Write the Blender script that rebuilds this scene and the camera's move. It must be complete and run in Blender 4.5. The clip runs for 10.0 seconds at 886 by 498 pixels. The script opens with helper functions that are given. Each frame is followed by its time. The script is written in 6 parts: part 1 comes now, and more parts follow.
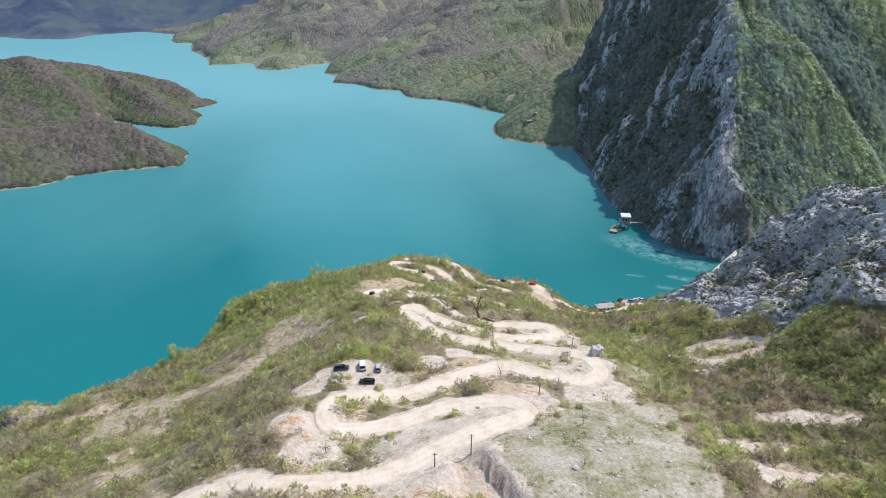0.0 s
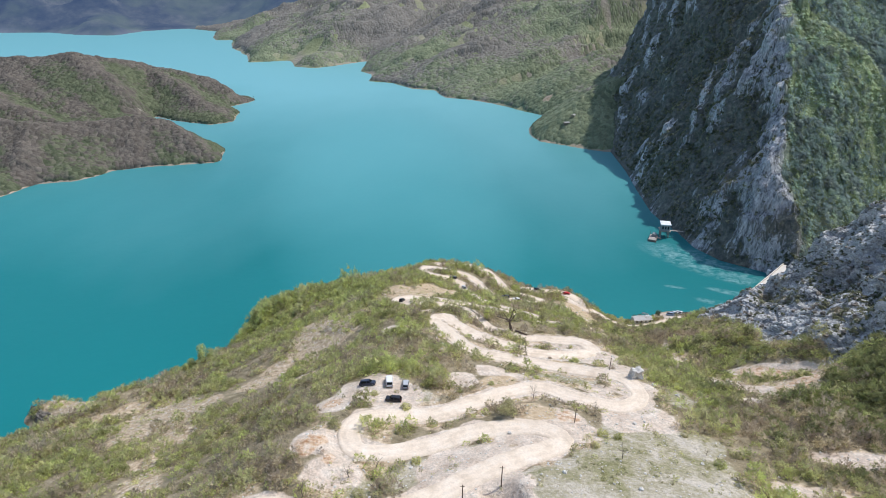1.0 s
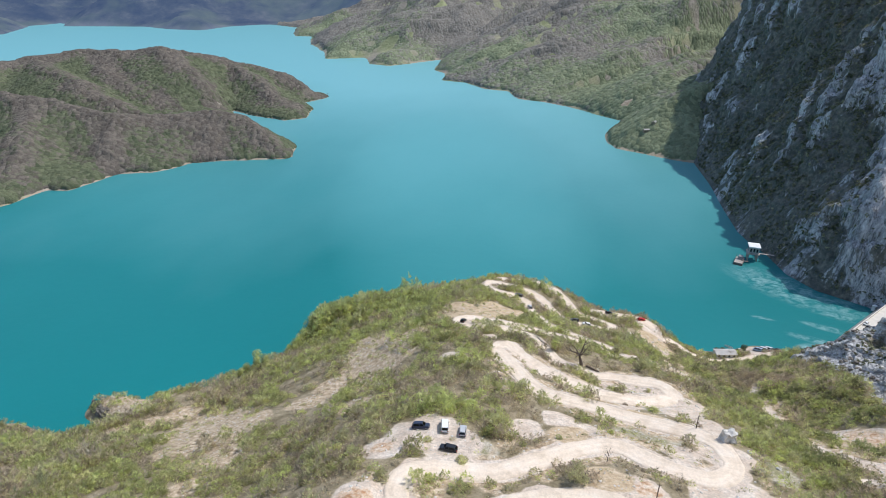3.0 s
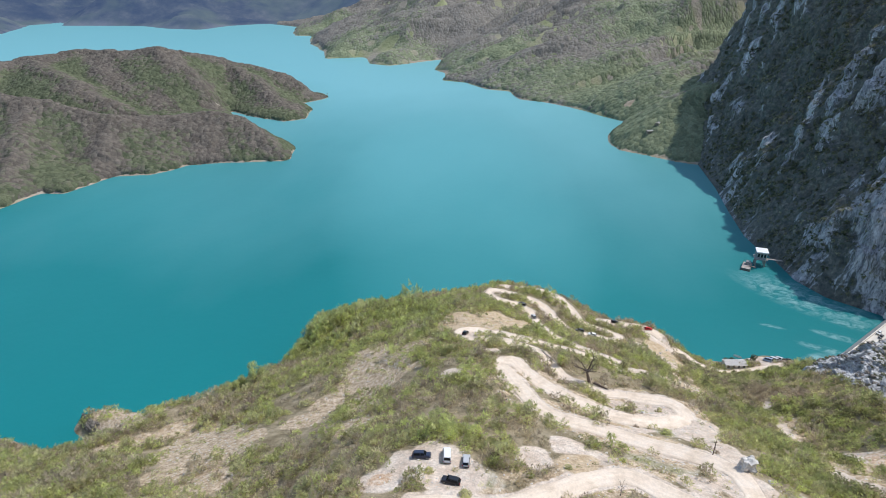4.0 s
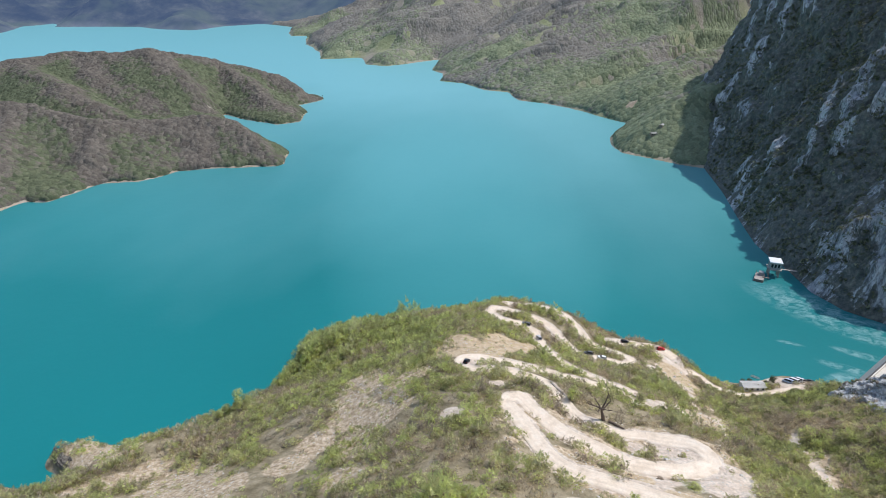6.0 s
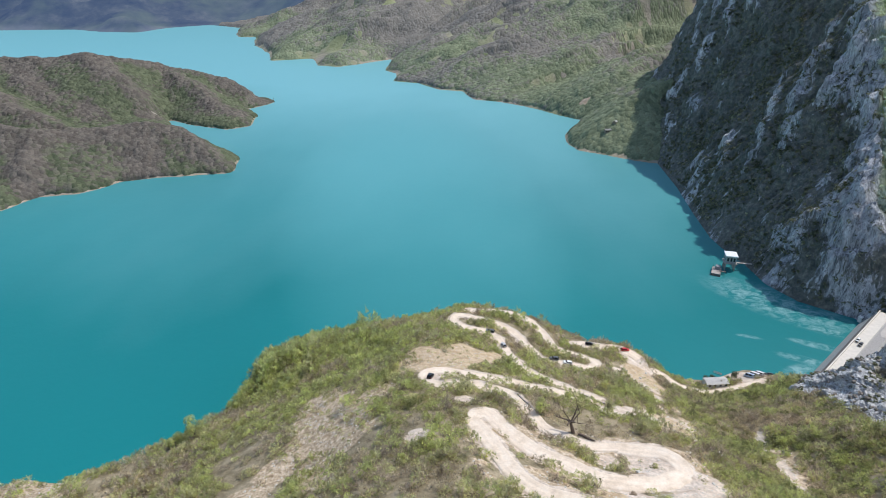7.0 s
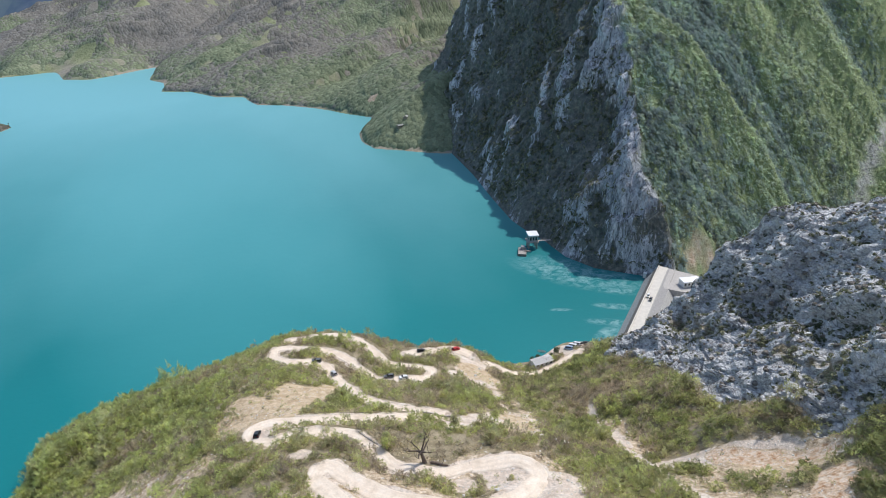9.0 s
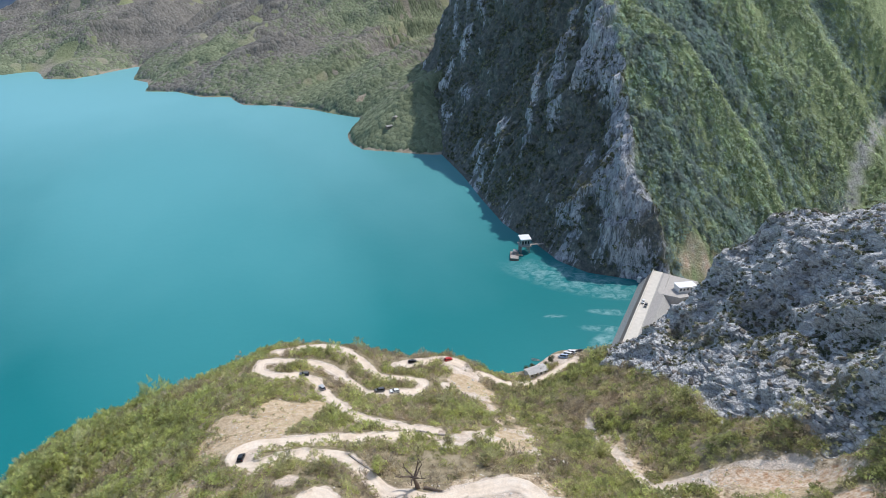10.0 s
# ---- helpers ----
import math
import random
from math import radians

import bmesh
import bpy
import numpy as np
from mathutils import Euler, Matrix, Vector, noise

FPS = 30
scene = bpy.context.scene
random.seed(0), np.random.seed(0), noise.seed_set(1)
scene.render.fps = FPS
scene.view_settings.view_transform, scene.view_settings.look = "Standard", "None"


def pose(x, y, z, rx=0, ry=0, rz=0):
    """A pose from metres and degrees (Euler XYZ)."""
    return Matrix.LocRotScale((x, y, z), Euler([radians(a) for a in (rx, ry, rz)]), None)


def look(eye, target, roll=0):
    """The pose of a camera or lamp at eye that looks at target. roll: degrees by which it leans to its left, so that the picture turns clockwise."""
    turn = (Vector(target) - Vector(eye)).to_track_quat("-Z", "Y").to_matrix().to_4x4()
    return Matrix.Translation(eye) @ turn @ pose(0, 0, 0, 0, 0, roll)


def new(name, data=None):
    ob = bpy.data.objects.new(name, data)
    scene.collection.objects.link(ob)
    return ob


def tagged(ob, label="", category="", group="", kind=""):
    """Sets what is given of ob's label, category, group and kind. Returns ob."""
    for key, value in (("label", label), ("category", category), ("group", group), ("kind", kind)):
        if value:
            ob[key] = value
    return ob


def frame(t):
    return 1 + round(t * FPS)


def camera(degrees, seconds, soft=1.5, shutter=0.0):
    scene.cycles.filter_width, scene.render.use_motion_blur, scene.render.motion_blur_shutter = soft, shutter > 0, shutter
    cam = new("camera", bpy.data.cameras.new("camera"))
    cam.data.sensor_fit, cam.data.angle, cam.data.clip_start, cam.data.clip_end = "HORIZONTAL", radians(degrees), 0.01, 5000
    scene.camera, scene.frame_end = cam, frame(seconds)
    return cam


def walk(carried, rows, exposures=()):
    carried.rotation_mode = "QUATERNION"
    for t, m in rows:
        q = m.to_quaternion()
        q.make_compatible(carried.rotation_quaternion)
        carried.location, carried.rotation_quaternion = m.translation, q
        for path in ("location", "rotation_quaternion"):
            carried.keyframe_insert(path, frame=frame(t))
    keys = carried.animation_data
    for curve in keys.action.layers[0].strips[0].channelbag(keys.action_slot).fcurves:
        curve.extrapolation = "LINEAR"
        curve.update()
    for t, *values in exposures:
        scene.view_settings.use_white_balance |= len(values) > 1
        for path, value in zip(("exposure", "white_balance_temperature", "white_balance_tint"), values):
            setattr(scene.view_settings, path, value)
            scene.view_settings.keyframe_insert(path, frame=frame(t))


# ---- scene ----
cam = camera(74.0, 10.0, soft=0.9)
PATH = [
    (0, (-0.073, -0.391, 193.831), (-0.075, 1.423, 192.988), -0.0),
    (0.5, (-0.384, 4.029, 193.951), (-0.411, 5.841, 193.106), 0.0),
    (1, (-0.762, 8.52, 194.158), (-0.871, 10.328, 193.311), 0.1),
    (1.5, (-1.322, 13.152, 194.18), (-1.524, 14.952, 193.331), 0.2),
    (2, (-1.964, 17.974, 194.352), (-2.255, 19.761, 193.502), 0.3),
    (2.5, (-2.759, 22.777, 194.483), (-3.081, 24.558, 193.631), 0.3),
    (4, (-6.012, 37.617, 194.814), (-6.337, 39.395, 193.958), 0.2),
    (4.5, (-6.99, 42.93, 194.759), (-7.316, 44.707, 193.902), 0.1),
    (5, (-7.984, 48.313, 194.465), (-8.312, 50.09, 193.608), 0.0),
    (6.5, (-10.607, 63.724, 194.115), (-10.907, 65.505, 193.255), -0.1),
    (7, (-10.942, 68.439, 194.659), (-11.128, 70.234, 193.796), -0.3),
    (7.5, (-11.599, 73.384, 194.82), (-11.628, 75.187, 193.954), -0.5),
    (8, (-11.385, 78.465, 194.535), (-11.258, 80.262, 193.666), -0.6),
    (8.5, (-11.249, 83.732, 194.399), (-10.956, 85.508, 193.527), -0.7),
    (9, (-10.842, 88.5, 194.61), (-10.398, 90.242, 193.733), -0.7),
    (9.5, (-10.301, 93.447, 194.765), (-9.826, 95.179, 193.885), -0.6),
    (10, (-9.307, 98.134, 194.906), (-8.829, 99.864, 194.024), -0.5),
]
walk(cam, [(t, look(eye, target, roll)) for t, eye, target, roll in PATH])

# ---- world, sun ----
SUN_AZ, SUN_EL = 64.0, 57.0        # degrees to the right of +y, and above the horizon
world = bpy.data.worlds.new("world")
scene.world = world
world.use_nodes = True
wn = world.node_tree
sky = wn.nodes.new("ShaderNodeTexSky")
sky.sky_type = "NISHITA"
sky.sun_disc = False
sky.sun_elevation, sky.sun_rotation = radians(SUN_EL), radians(SUN_AZ)
sky.air_density, sky.dust_density, sky.altitude = 1.0, 1.3, 400
wn.nodes["Background"].inputs["Strength"].default_value = 0.18
wn.links.new(sky.outputs["Color"], wn.nodes["Background"].inputs["Color"])
sun = new("sun", bpy.data.lights.new("sun", "SUN"))
sun.data.energy, sun.data.angle, sun.data.color = 3.2, radians(0.6), (1.0, 0.97, 0.935)
sx, sy = math.sin(radians(SUN_AZ)) * math.cos(radians(SUN_EL)), math.cos(radians(SUN_AZ)) * math.cos(radians(SUN_EL))
sun.matrix_world = look((sx * 900, sy * 900, math.sin(radians(SUN_EL)) * 900), (0, 0, 0))
scene.view_settings.exposure = 0.0


# ---- materials ----
class Nodes:
    """A short hand for node materials."""

    def __init__(self, name, rough=0.9, spec=0.2):
        self.mat = bpy.data.materials.new(name)
        self.mat.use_nodes = True
        self.tree = self.mat.node_tree
        self.bsdf = self.tree.nodes["Principled BSDF"]
        self.bsdf.inputs["Roughness"].default_value = rough
        self.bsdf.inputs["Specular IOR Level"].default_value = spec
        self.geo = self.add("ShaderNodeNewGeometry")

    def add(self, kind):
        return self.tree.nodes.new(kind)

    def link(self, a, b):
        self.tree.links.new(a, b)

    def noise(self, scale, detail=4.0, rough=0.55, stretch=(1, 1, 1), warp=0.0):
        """Noise over the world's metres; scale is the size of its lumps."""
        at = self.add("ShaderNodeVectorMath")
        at.operation = "MULTIPLY"
        self.link(self.geo.outputs["Position"], at.inputs[0])
        at.inputs[1].default_value = [s / scale for s in stretch]
        n = self.add("ShaderNodeTexNoise")
        n.inputs["Scale"].default_value, n.inputs["Detail"].default_value, n.inputs["Roughness"].default_value = 1.0, detail, rough
        n.inputs["Distortion"].default_value = warp
        self.link(at.outputs[0], n.inputs["Vector"])
        return n.outputs["Fac"]

    def beds(self, normal, thick, long, detail=5.0, rough=0.6):
        """Noise drawn out along a slanting plane."""
        z = Vector(normal).normalized()
        x = z.orthogonal().normalized()
        y = z.cross(x)
        joined = self.add("ShaderNodeCombineXYZ")
        for k, (axis, size) in enumerate(((x, long), (y, long * 0.6), (z, thick))):
            d = self.add("ShaderNodeVectorMath")
            d.operation = "DOT_PRODUCT"
            self.link(self.geo.outputs["Position"], d.inputs[0])
            d.inputs[1].default_value = axis / size
            self.link(d.outputs["Value"], joined.inputs[k])
        n = self.add("ShaderNodeTexNoise")
        n.inputs["Scale"].default_value, n.inputs["Detail"].default_value, n.inputs["Roughness"].default_value = 1.0, detail, rough
        n.inputs["Distortion"].default_value = 0.5
        self.link(joined.outputs[0], n.inputs["Vector"])
        return n.outputs["Fac"]

    def voronoi(self, scale, feature="F1", stretch=(1, 1, 1)):
        at = self.add("ShaderNodeVectorMath")
        at.operation = "MULTIPLY"
        self.link(self.geo.outputs["Position"], at.inputs[0])
        at.inputs[1].default_value = [s / scale for s in stretch]
        n = self.add("ShaderNodeTexVoronoi")
        n.feature = feature
        n.inputs["Scale"].default_value = 1.0
        self.link(at.outputs[0], n.inputs["Vector"])
        return n.outputs["Distance"]

    def ramp(self, fac, stops):
        r = self.add("ShaderNodeValToRGB")
        while len(r.color_ramp.elements) < len(stops):
            r.color_ramp.elements.new(0.5)
        for e, (p, c) in zip(r.color_ramp.elements, stops):
            e.position = p
            e.color = (*c, 1) if isinstance(c, tuple) else (c, c, c, 1)
        self.link(fac, r.inputs["Fac"])
        return r.outputs["Color"]

    def mix(self, fac, a, b, kind="MIX"):
        m = self.add("ShaderNodeMix")
        m.data_type, m.blend_type = "RGBA", kind
        for socket, v in ((m.inputs[0], fac), (m.inputs[6], a), (m.inputs[7], b)):
            if isinstance(v, (int, float)):
                socket.default_value = v if socket == m.inputs[0] else (v, v, v, 1)
            elif isinstance(v, tuple):
                socket.default_value = (*v, 1)
            else:
                self.link(v, socket)
        return m.outputs[2]

    def math(self, op, a, b=0.0):
        m = self.add("ShaderNodeMath")
        m.operation, m.use_clamp = op, False
        for socket, v in zip(m.inputs, (a, b)):
            if isinstance(v, (int, float)):
                socket.default_value = v
            else:
                self.link(v, socket)
        return m.outputs[0]

    def attribute(self, name):
        a = self.add("ShaderNodeAttribute")
        a.attribute_name = name
        s = self.add("ShaderNodeSeparateColor")
        self.link(a.outputs["Color"], s.inputs[0])
        return s.outputs

    def color(self, c):
        if isinstance(c, tuple):
            self.bsdf.inputs["Base Color"].default_value = (*c, 1)
        else:
            self.link(c, self.bsdf.inputs["Base Color"])
        return self

    def bump(self, height, strength=0.5, distance=0.3):
        b = self.add("ShaderNodeBump")
        b.inputs["Strength"].default_value, b.inputs["Distance"].default_value = strength, distance
        self.link(height, b.inputs["Height"])
        self.link(b.outputs[0], self.bsdf.inputs["Normal"])
        return self


def rock_color(n, warm=0.0):
    """Pale grey limestone in slanting beds, with dark cracks, lichen and moss."""
    beds = n.beds((0.42, 0.55, 0.72), 1.2, 5.0, 8, 0.8)
    joints = n.beds((0.72, -0.50, 0.48), 1.6, 4.0, 8, 0.82)
    lichen = n.ramp(n.noise(22, 6, 0.7), [(0.36, 0.72), (0.50, 1.0)])
    base = n.ramp(n.noise(6, 8, 0.78), [(0.30, (0.48, 0.475, 0.47)), (0.45, (0.68 + warm, 0.67, 0.66)), (0.62, (0.80 + warm, 0.79, 0.77))])
    c = n.mix(1.0, base, lichen, "MULTIPLY")
    c = n.mix(1.0, c, n.ramp(beds, [(0.38, 0.68), (0.46, 0.98), (0.62, 1.15)]), "MULTIPLY")
    c = n.mix(1.0, c, n.ramp(joints, [(0.38, 0.62), (0.45, 1.0)]), "MULTIPLY")
    crack = n.voronoi(2.6, "DISTANCE_TO_EDGE", (1.0, 0.8, 1.7))
    c = n.mix(n.ramp(n.noise(14, 4, 0.6), [(0.4, 0.2), (0.6, 0.9)]), c, n.mix(1.0, c, n.ramp(crack, [(0.0, 0.4), (0.06, 0.92), (0.2, 1.08)]), "MULTIPLY"))
    c = n.mix(1.0, c, n.ramp(n.noise(0.9, 5, 0.8), [(0.38, 0.75), (0.48, 1.0), (0.66, 1.12)]), "MULTIPLY")
    return c, n.math("ADD", n.math("ADD", beds, joints), n.math("MINIMUM", n.math("MULTIPLY", crack, 2.0), 0.5))


def ground_material():
    n = Nodes("ground", 0.95, 0.1)
    cover = n.attribute("cover")
    fine, mid, wide = n.noise(0.7, 4, 0.65), n.noise(4, 5, 0.6), n.noise(28, 4, 0.55)
    earth = n.ramp(mid, [(0.3, (0.18, 0.145, 0.09)), (0.5, (0.30, 0.25, 0.16)), (0.7, (0.43, 0.36, 0.25))])
    sward = n.math("ADD", n.math("MULTIPLY", n.noise(9, 5, 0.6, warp=0.6), 0.6), n.math("MULTIPLY", n.noise(1.1, 5, 0.7), 0.4))
    grass = n.ramp(sward, [(0.33, (0.21, 0.205, 0.095)), (0.42, (0.31, 0.29, 0.165)), (0.49, (0.42, 0.375, 0.265)), (0.60, (0.58, 0.52, 0.43))])
    gravel = n.ramp(mid, [(0.25, (0.47, 0.365, 0.275)), (0.45, (0.67, 0.55, 0.44)), (0.7, (0.80, 0.71, 0.61))])
    gravel = n.mix(n.ramp(n.noise(1.5, 5, 0.75), [(0.45, 0.0), (0.62, 0.7)]), gravel, (0.52, 0.44, 0.36))
    scree = n.ramp(n.noise(1.6, 6, 0.75), [(0.36, (0.26, 0.19, 0.12)), (0.5, (0.52, 0.405, 0.275)), (0.64, (0.76, 0.64, 0.49))])
    edge = n.math("SUBTRACT", n.math("MULTIPLY", mid, 0.5), 0.25)

    def mask(v):
        return n.ramp(n.math("ADD", v, edge), [(0.38, 0.0), (0.62, 1.0)])

    c = n.mix(mask(cover[2]), earth, grass)
    a = n.add("ShaderNodeAttribute")
    a.attribute_name = "stone"
    stone = n.add("ShaderNodeSeparateColor")
    n.link(a.outputs["Color"], stone.inputs[0])
    c = n.mix(mask(stone.outputs[0]), c, scree)
    tan = n.ramp(n.noise(2.4, 6, 0.7), [(0.3, (0.40, 0.29, 0.175)), (0.5, (0.56, 0.435, 0.29)), (0.7, (0.69, 0.575, 0.425))])
    c = n.mix(mask(cover[0]), c, gravel)
    c = n.mix(mask(stone.outputs[1]), c, tan)
    cut = n.ramp(n.noise(1.8, 6, 0.7), [(0.36, (0.42, 0.23, 0.12)), (0.48, (0.62, 0.45, 0.31)), (0.62, (0.74, 0.63, 0.51))])
    c = n.mix(mask(stone.outputs[2]), c, cut)
    stone_tint, cracks = rock_color(n)
    c = n.mix(mask(cover[1]), c, stone_tint)
    c = n.mix(1.0, c, n.ramp(fine, [(0.25, 0.72), (0.7, 1.12)]), "MULTIPLY")
    relief = n.math("ADD", fine, n.math("MULTIPLY", mid, 2.0))
    n.color(c).bump(n.math("ADD", relief, n.math("MULTIPLY", n.math("MULTIPLY", cracks, mask(cover[1])), 6.0)), 0.7, 0.5)
    return n.mat


def road_material():
    n = Nodes("pale_gravel", 0.95, 0.1)
    lane = n.attribute("lane")
    along = [n.math("ADD", lane[0], n.math("MULTIPLY", n.math("SUBTRACT", n.noise(9, 3, 0.5), 0.5), 0.5))]
    mid, fine = n.noise(3.5, 5, 0.6), n.noise(0.5, 4, 0.7)
    c = n.ramp(mid, [(0.25, (0.62, 0.50, 0.375)), (0.5, (0.78, 0.655, 0.52)), (0.75, (0.83, 0.735, 0.62))])
    rut = n.ramp(along[0], [(0.08, 0.92), (0.24, 1.0), (0.32, 0.95), (0.5, 1.03), (0.68, 0.95), (0.78, 1.0), (0.92, 0.92)])
    c = n.mix(1.0, c, rut, "MULTIPLY")
    c = n.mix(1.0, c, n.ramp(fine, [(0.25, 0.85), (0.7, 1.08)]), "MULTIPLY")
    n.color(c).bump(fine, 0.4, 0.1)
    return n.mat


def mountain_material():
    """Limestone cliffs with moss and scrub on the ledges, green scrub on the far flank."""
    n = Nodes("mountain_rock", 0.92, 0.15)
    cover = n.attribute("cover")
    big, ribs = n.noise(30, 6, 0.65), n.noise(7, 8, 0.72, (1, 1, 0.14), 0.5)
    rock = n.ramp(ribs, [(0.36, (0.23, 0.24, 0.26)), (0.46, (0.40, 0.41, 0.43)), (0.56, (0.56, 0.565, 0.58)), (0.68, (0.72, 0.715, 0.71))])
    rock = n.mix(1.0, rock, n.ramp(n.noise(1.9, 7, 0.8, (1, 1, 0.18), 0.5), [(0.40, 0.35), (0.50, 1.05)]), "MULTIPLY")
    rock = n.mix(1.0, rock, n.ramp(n.noise(1.2, 4, 0.7, (1, 1, 0.4)), [(0.3, 0.7), (0.65, 1.15)]), "MULTIPLY")
    moss = n.ramp(n.noise(4, 7, 0.78), [(0.34, (0.075, 0.082, 0.078)), (0.52, (0.155, 0.160, 0.140)), (0.64, (0.26, 0.255, 0.205)), (0.74, (0.37, 0.355, 0.30))])
    bare = n.attribute("bare")[0]
    grit = n.noise(5.0, 8, 0.76, (1, 1, 0.24), 0.6)
    growth = n.math("ADD", n.math("SUBTRACT", n.math("ADD", n.math("MULTIPLY", big, 0.5), n.math("MULTIPLY", grit, 1.15)), bare), 0.12)
    c = n.mix(n.ramp(growth, [(0.46, 0.0), (0.53, 0.97)]), rock, moss)
    green = n.ramp(n.noise(12, 6, 0.7), [(0.3, (0.18, 0.23, 0.12)), (0.52, (0.29, 0.345, 0.175)), (0.75, (0.40, 0.44, 0.24))])
    scar = n.ramp(n.noise(5, 5, 0.7), [(0.3, (0.48, 0.29, 0.20)), (0.5, (0.66, 0.50, 0.40)), (0.7, (0.76, 0.69, 0.61))])
    green = n.mix(1.0, green, n.ramp(n.noise(3.5, 5, 0.75), [(0.3, 0.72), (0.7, 1.22)]), "MULTIPLY")
    c = n.mix(cover[1], c, green)
    c = n.mix(cover[0], c, scar)
    c = n.mix(cover[2], c, n.ramp(n.noise(6, 5, 0.7), [(0.35, (0.30, 0.29, 0.27)), (0.65, (0.66, 0.65, 0.62))]))
    n.color(c).bump(n.math("ADD", ribs, n.noise(2, 5, 0.7)), 0.9, 2.0)
    return n.mat


def forest_floor_material(name, tone):
    n = Nodes(name, 0.95, 0.1)
    cover = n.attribute("cover")
    wide, mid = n.noise(120, 5, 0.6), n.noise(18, 6, 0.7)
    a = n.ramp(mid, [(0.3, (0.23, 0.205, 0.165)), (0.5, (0.30, 0.27, 0.22)), (0.72, (0.37, 0.335, 0.275))])
    b = n.ramp(mid, [(0.3, (0.20, 0.225, 0.12)), (0.52, (0.27, 0.29, 0.16)), (0.75, (0.34, 0.35, 0.21))])
    c = n.mix(n.ramp(wide, [(0.5 - tone, 0.0), (0.66 - tone, 1.0)]), a, b)
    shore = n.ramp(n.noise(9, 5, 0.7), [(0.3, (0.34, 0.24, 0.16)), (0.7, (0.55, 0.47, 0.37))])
    c = n.mix(cover[0], c, shore)
    n.color(c).bump(mid, 1.0, 4.0)
    return n.mat


def canopy_material(name, dull, fresh, crown=4.0):
    """Tree tops from afar: a tint for every crown, drifts of fresh leaf among dull twigs, fine leaf flecks."""
    n = Nodes(name, 0.9, 0.05)
    drift = n.attribute("canopy")
    cells = n.add("ShaderNodeTexVoronoi")
    at = n.add("ShaderNodeVectorMath")
    at.operation = "MULTIPLY"
    n.link(n.geo.outputs["Position"], at.inputs[0])
    at.inputs[1].default_value = [1 / crown, 1 / crown, 0.5 / crown]
    n.link(at.outputs[0], cells.inputs["Vector"])
    cells.inputs["Scale"].default_value = 1.0
    own = n.add("ShaderNodeSeparateColor")
    n.link(cells.outputs["Color"], own.inputs[0])
    share = n.math("ADD", drift[0], n.math("MULTIPLY", n.math("SUBTRACT", n.noise(14, 5, 0.65), 0.5), 0.9))
    share = n.math("ADD", share, n.math("MULTIPLY", n.math("SUBTRACT", own.outputs[0], 0.5), 0.5))
    a, b = n.ramp(own.outputs[1], [(0.0, dull[0]), (1.0, dull[1])]), n.ramp(own.outputs[1], [(0.0, fresh[0]), (1.0, fresh[1])])
    c = n.mix(n.ramp(share, [(0.3, 0.0), (0.7, 1.0)]), a, b)
    leaf = n.noise(crown * 0.28, 5, 0.75)
    c = n.mix(1.0, c, n.ramp(leaf, [(0.36, 0.74), (0.52, 1.0), (0.66, 1.22)]), "MULTIPLY")
    top = n.math("SUBTRACT", n.math("MULTIPLY", leaf, 0.45), n.math("POWER", cells.outputs["Distance"], 2.0))
    n.color(c).bump(top, 0.8, crown * 0.5)
    return n.mat


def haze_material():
    """Wooded ranges seen through miles of air, whose blue veil is painted as a glow."""
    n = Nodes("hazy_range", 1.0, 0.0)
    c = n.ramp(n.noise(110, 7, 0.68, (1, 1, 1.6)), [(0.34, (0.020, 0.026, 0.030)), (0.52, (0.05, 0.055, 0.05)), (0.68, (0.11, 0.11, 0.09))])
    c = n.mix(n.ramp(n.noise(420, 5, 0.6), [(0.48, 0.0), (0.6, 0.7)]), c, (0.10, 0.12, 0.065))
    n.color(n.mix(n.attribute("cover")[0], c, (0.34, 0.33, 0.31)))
    # blue emission on the slopes stands in for the haze before them
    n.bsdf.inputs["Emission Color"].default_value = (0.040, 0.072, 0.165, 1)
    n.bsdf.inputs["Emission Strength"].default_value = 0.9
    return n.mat


